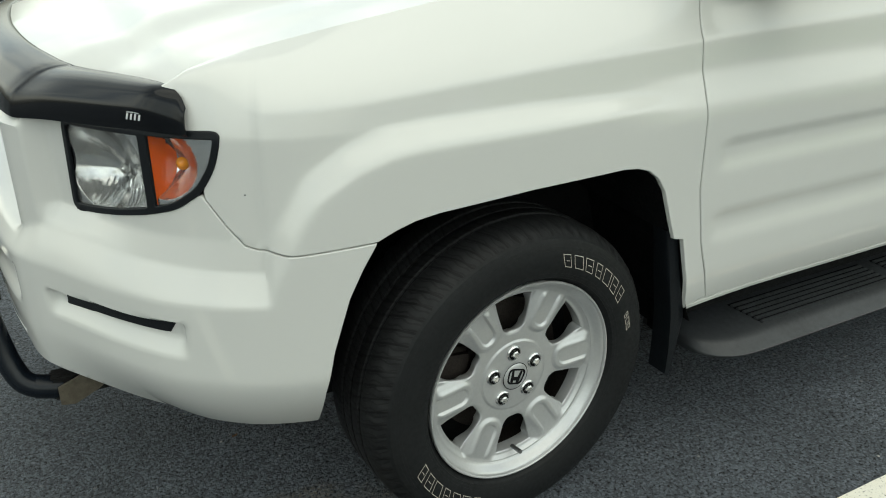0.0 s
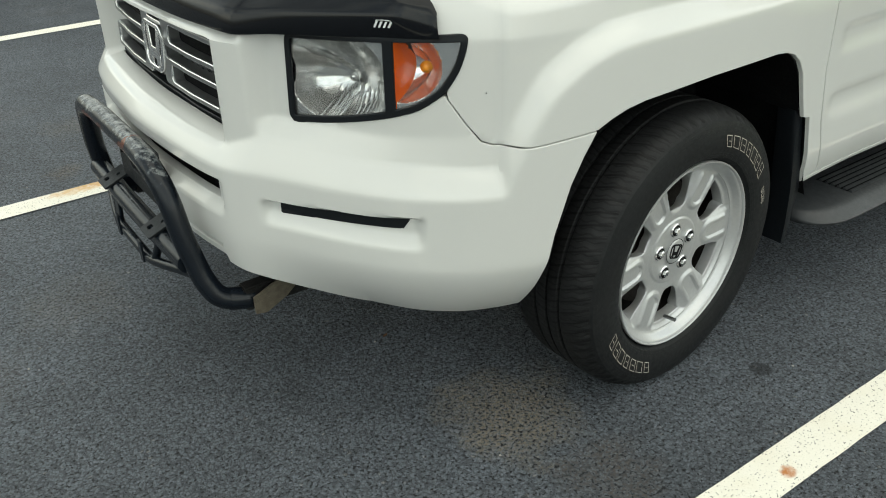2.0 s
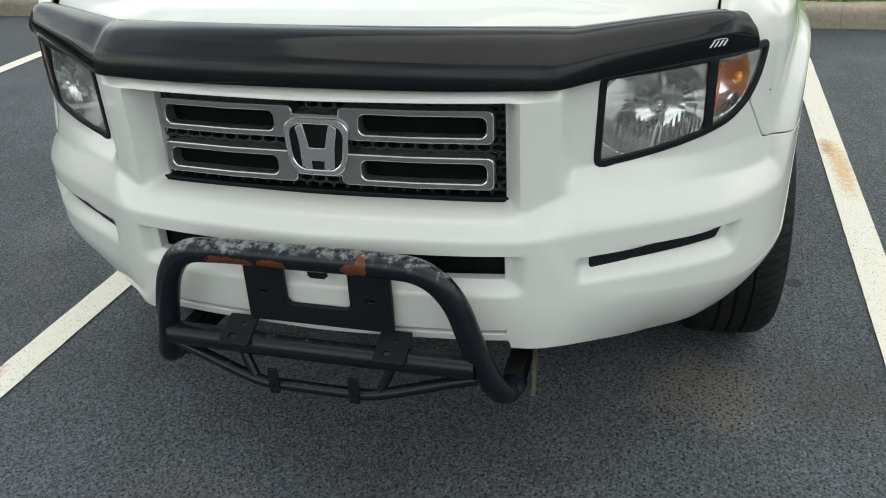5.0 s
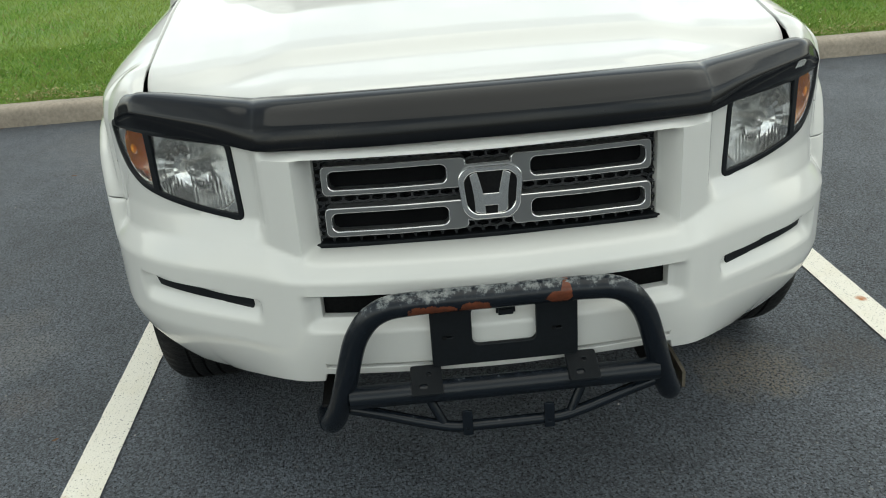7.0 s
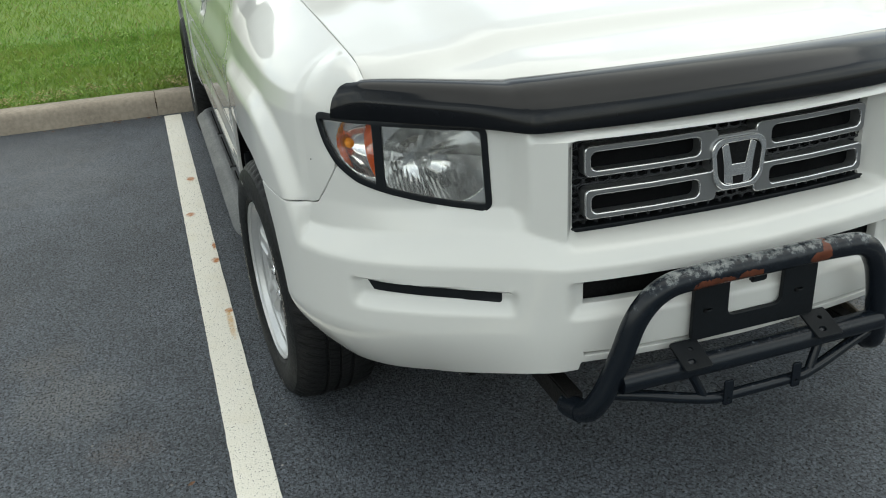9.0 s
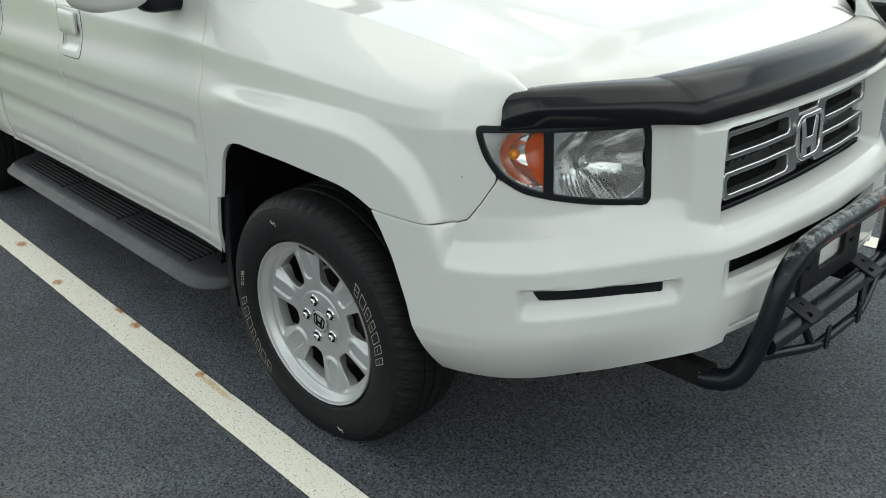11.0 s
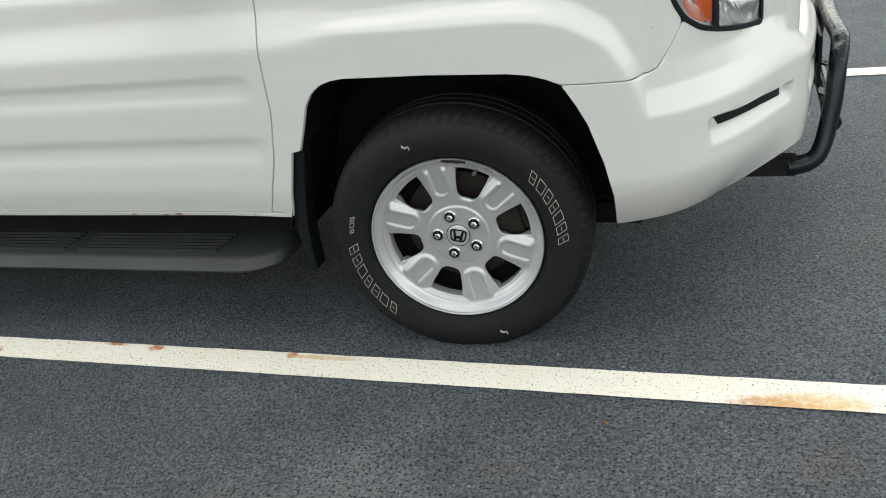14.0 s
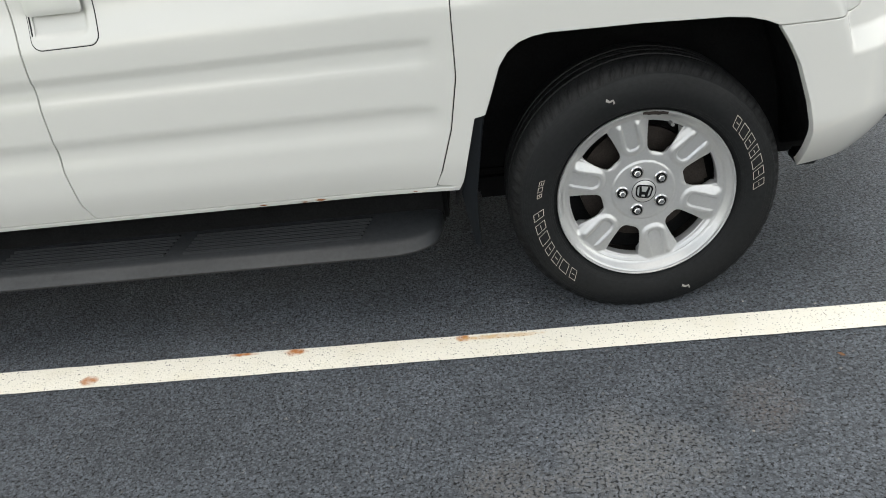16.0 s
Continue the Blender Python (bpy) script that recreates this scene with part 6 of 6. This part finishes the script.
# grass blades
def grass():
    rnd = np.random.RandomState(3)
    verts, faces = [], []
    def tuft(x, y, hgt, wid, lean, turn, i0):
        z = turf_z(x, y)
        c, s = math.cos(turn), math.sin(turn)
        verts.extend([(x - wid * s, y + wid * c, z - 0.01), (x + wid * s, y - wid * c, z - 0.01), (x + lean * c * 0.45 + wid * s * 0.7, y + lean * s * 0.45 - wid * c * 0.7, z + hgt * 0.65), (x + lean * c, y + lean * s, z + hgt)])
        faces.append((i0, i0 + 1, i0 + 2))
        faces.append((i0, i0 + 2, i0 + 3))
    zones = ((4000, KERB_X + 0.155, KERB_X + 0.24, 0.050), (90000, KERB_X + 0.19, KERB_X + 2.2, 0.055), (80000, KERB_X + 1.8, KERB_X + 6.5, 0.065))
    for n, x0, x1, hgt in zones:
        xs, ys = rnd.uniform(x0, x1, n), rnd.uniform(-6.5, 8.5, n)
        for x, y in zip(xs, ys):
            patch = 0.80 + 0.40 * noise.noise((x * 1.7, y * 1.7, 3))
            tuft(x, y, hgt * patch * rnd.uniform(0.5, 1.15), rnd.uniform(0.0013, 0.0030), rnd.uniform(0.0, 0.055), rnd.uniform(0, 6.28), len(verts))
    m = bpy.data.materials.new("grass_blade")
    m.use_nodes = True
    nt = m.node_tree
    b = nt.nodes["Principled BSDF"]
    geo = nt.nodes.new("ShaderNodeNewGeometry")
    ramp = nt.nodes.new("ShaderNodeValToRGB")
    e = ramp.color_ramp.elements
    e[0].color, e[1].color = (0.100, 0.215, 0.026, 1), (0.215, 0.345, 0.050, 1)
    e[1].position = 0.9
    x = e.new(0.96)
    x.color = (0.24, 0.20, 0.08, 1)
    nt.links.new(geo.outputs["Random Per Island"], ramp.inputs["Fac"])
    # sunburnt and lusher patches of the lawn
    patchy, fade, tone = nt.nodes.new("ShaderNodeTexNoise"), nt.nodes.new("ShaderNodeMapRange"), nt.nodes.new("ShaderNodeMix")
    place = nt.nodes.new("ShaderNodeTexCoord")
    patchy.inputs["Scale"].default_value, patchy.inputs["Detail"].default_value = 0.8, 4.0
    fade.inputs["From Min"].default_value, fade.inputs["From Max"].default_value, fade.inputs["To Max"].default_value = 0.42, 0.66, 0.75
    tone.data_type = "RGBA"
    tone.inputs["B"].default_value = (0.255, 0.320, 0.062, 1)
    nt.links.new(place.outputs["Object"], patchy.inputs["Vector"])
    nt.links.new(patchy.outputs["Fac"], fade.inputs["Value"])
    nt.links.new(fade.outputs["Result"], tone.inputs["Factor"])
    nt.links.new(ramp.outputs["Color"], tone.inputs["A"])
    nt.links.new(tone.outputs["Result"], b.inputs["Base Color"])
    b.inputs["Roughness"].default_value = 0.6
    return tagged(mesh_object("grass", verts, faces, m, None, "short green grass with a few dry blades", 0), category="grass", kind="stuff")


grass()


# weeds in the lawn: low clumps of broad leaves, pale clover heads, straw along the kerb
def weeds():
    rnd = random.Random(8)
    def leafy(name, label, category, n, x0, x1, height, wide, leaves, colour, second):
        m = material(name, colour, 0.65, 0, 0, 0.5, 9.0, second=second)
        verts, faces = [], []
        for _ in range(n):
            x, y = rnd.uniform(x0, x1), rnd.uniform(-5.5, 7.5)
            for _ in range(leaves):
                px, py = x + rnd.gauss(0, wide), y + rnd.gauss(0, wide)
                z, a, r = turf_z(px, py) + height * rnd.uniform(0.5, 1.0), rnd.uniform(0, 6.28), rnd.uniform(0.006, 0.016)
                c, s, k = math.cos(a), math.sin(a), len(verts)
                verts.extend([(px - r * c, py - r * s, z - 0.3 * r), (px + 0.45 * r * s, py - 0.45 * r * c, z + 0.15 * r), (px + r * c, py + r * s, z + rnd.uniform(-0.3, 0.5) * r), (px - 0.45 * r * s, py + 0.45 * r * c, z + 0.15 * r)])
                faces.append((k, k + 1, k + 2, k + 3))
        tagged(mesh_object(name, verts, faces, m, None, label, 0), category=category, kind="stuff")
    leafy("weeds", "low broad-leaved weeds in the grass", "weeds", 150, KERB_X + 0.2, KERB_X + 2.6, 0.055, 0.07, 46, (0.13, 0.26, 0.035), (0.24, 0.34, 0.06))
    leafy("straw", "dry straw and yellowed grass along the kerb", "dry grass", 170, KERB_X + 0.15, KERB_X + 0.34, 0.045, 0.05, 26, (0.34, 0.30, 0.12), (0.26, 0.22, 0.09))
    leafy("clover_flowers", "small pale flower heads in the grass", "flowers", 70, KERB_X + 0.3, KERB_X + 4.0, 0.075, 0.02, 3, (0.62, 0.62, 0.50), (0.55, 0.52, 0.25))


weeds()


# ---- parked cars beside the truck ----
def parked_car(x0, y, length, paint, label):
    """A plain saloon that faces the same way as the truck: body, glass, roof, four wheels."""
    car = tagged(new("car"), label, "car", group="parked cars")
    L = length
    st = [(0.0, 0.32, 0.58, 0.62), (0.03, 0.22, 0.66, 0.78), (0.10, 0.19, 0.74, 0.86), (0.25, 0.18, 0.86, 0.89), (0.30, 0.18, 0.91, 0.895), (0.50, 0.18, 0.93, 0.90), (0.72, 0.18, 0.95, 0.89), (0.90, 0.20, 0.97, 0.86), (0.97, 0.24, 0.93, 0.80), (1.0, 0.34, 0.80, 0.68)]
    bm = bmesh.new()
    rows = []
    for f, zb, zt, hw in catmull(st, 5):
        sec = [(-0.80, zb), (-0.96, zb + 0.05), (-1.0, zb + 0.22), (-0.99, zt - 0.16), (-0.95, zt - 0.05), (-0.80, zt), (-0.40, zt + 0.025), (0.40, zt + 0.025), (0.80, zt), (0.95, zt - 0.05), (0.99, zt - 0.16), (1.0, zb + 0.22), (0.96, zb + 0.05), (0.80, zb)]
        rows.append([bm.verts.new((x0 + f * L, y + u * hw, z)) for u, z in sec])
    n = len(rows[0])
    for a, b in zip(rows, rows[1:]):
        for i in range(n):
            bm.faces.new((a[i], a[(i + 1) % n], b[(i + 1) % n], b[i]))
    bm.faces.new(rows[0])
    bm.faces.new(rows[-1])
    part("body", bm, paint, car, "", 50)
    bm = bmesh.new()
    top = [(0.28, 0.90, 0.80), (0.42, 1.38, 0.60), (0.66, 1.42, 0.60), (0.86, 0.98, 0.76)]
    lo, hi = [], []
    for f, z, hw in top:
        lo.append([bm.verts.new((x0 + f * L, y + u * (hw + 0.03), 0.88)) for u in (-1, 1)])
        hi.append([bm.verts.new((x0 + f * L, y + u * hw, z)) for u in (-1, 1)])
    for i in range(3):
        bm.faces.new((lo[i][0], lo[i + 1][0], hi[i + 1][0], hi[i][0]))
        bm.faces.new((lo[i][1], hi[i][1], hi[i + 1][1], lo[i + 1][1]))
        bm.faces.new((hi[i][0], hi[i + 1][0], hi[i + 1][1], hi[i][1]))
    part("glass", bm, WINDOW, car, "dark glass", 30)
    bm = bmesh.new()
    box(bm, x0 + 0.42 * L, x0 + 0.66 * L, y - 0.61, y + 0.61, 1.385, 1.45, 0.03, 3)
    part("roof", bm, paint, car)
    for f in (0.19, 0.78):
        for sg in (1, -1):
            bm = bmesh.new()
            lathe(bm, [(0.20, 0.06), (0.215, 0.10), (0.27, 0.11), (0.305, 0.095), (0.32, 0.06), (0.32, -0.09), (0.20, -0.10)], 40)
            ty = part("tyre", bm, RUBBER, car, "black tyre")
            ty.matrix_basis = Matrix.Translation((x0 + f * L, y + sg * 0.80, 0.318)) @ Matrix.Diagonal((1, sg, 1, 1))
            bm = bmesh.new()
            lathe(bm, [(0.0, 0.085), (0.05, 0.085), (0.18, 0.07), (0.205, 0.085), (0.212, 0.06)], 30)
            rm = part("wheel_rim", bm, ALLOY, car, "silver wheel rim")
            rm.matrix_basis = ty.matrix_basis.copy()
    return car


parked_car(-1.75, -6.85, 4.6, material("pale_silver_paint", (0.55, 0.56, 0.56), 0.35, 0, 0.6, 0.04, 3.0), "pale silver saloon car parked further along the row")
parked_car(-1.15, 5.68, 4.5, material("dark_grey_paint", (0.03, 0.032, 0.036), 0.35, 0, 0.6, 0.1, 3.0), "dark grey saloon car parked further along the row")


# ---- small litter ----
def dry_leaf(x, y, z, size, turn, tint=None):
    bm = bmesh.new()
    pts = [(-0.5, 0.0, 0.05), (-0.25, 0.22, 0.18), (0.1, 0.26, 0.10), (0.5, 0.02, 0.25), (0.12, -0.22, 0.12), (-0.2, -0.2, 0.20)]
    mid = [bm.verts.new((p * size * 0.9, 0, 0.02 * size)) for p in (-0.45, 0.0, 0.45)]
    v = [bm.verts.new((a * size, b * size, c * size * 0.6)) for a, b, c in pts]
    for f in ((v[0], v[5], mid[1], v[1]), (v[1], mid[1], v[2]), (mid[1], v[4], v[3], v[2]), (v[5], v[4], mid[1])):
        bm.faces.new(f)
    for q in mid[::2]:
        bm.verts.remove(q)
    ob = part("leaf", bm, LEAF, None, "small curled orange-brown dry leaf on the asphalt", 0)
    ob.matrix_basis = Matrix.Translation((x, y, z)) @ Matrix.Rotation(turn, 4, "Z")
    return tagged(ob, category="leaf", group="fallen leaves")


for x, y, size, turn in ((-0.492, -0.371, 0.020, 0.4), (-0.426, 1.255, 0.024, 2.2), (3.52, 0.72, 0.05, 1.0), (3.50, 0.95, 0.04, 0.3), (3.53, 1.25, 0.05, 2.0), (3.45, 0.80, 0.03, 4.0), (2.235, 2.036, 0.035, 1.4), (3.30, -2.1, 0.05, 0.7), (3.22, -2.0, 0.04, 2.7)):
    dry_leaf(x, y, 0.002, size, turn)
spread = random.Random(21)
for _ in range(46):
    dry_leaf(KERB_X - 0.012 - abs(spread.gauss(0, 0.045)), spread.choice((spread.uniform(0.1, 1.9), spread.uniform(-4.0, 3.5))), 0.002, spread.uniform(0.012, 0.038), spread.uniform(0, 6.28))

rnd = random.Random(11)
gv, gf = [], []
for i in range(420):
    x, y = rnd.uniform(-2.4, 3.4), rnd.uniform(-3.2, 3.2)
    if i > 330:
        x, y = KERB_X - abs(rnd.gauss(0, 0.035)) - 0.004, rnd.uniform(0.2, 1.9)
    r = rnd.choice((0.0012, 0.0015, 0.0018, 0.0022, 0.0032))
    k = len(gv)
    gv += [(x - r, y - r * 0.7, 0.001), (x + r * 0.8, y - r, 0.001), (x + r, y + r * 0.8, 0.001), (x - r * 0.7, y + r, 0.001), (x + r * 0.1, y, 0.001 + r * 1.1)]
    gf += [(k, k + 1, k + 4), (k + 1, k + 2, k + 4), (k + 2, k + 3, k + 4), (k + 3, k, k + 4)]
tagged(mesh_object("grit", gv, gf, GRIT, None, "scattered pale grit on the asphalt", 0), category="grit", kind="stuff")
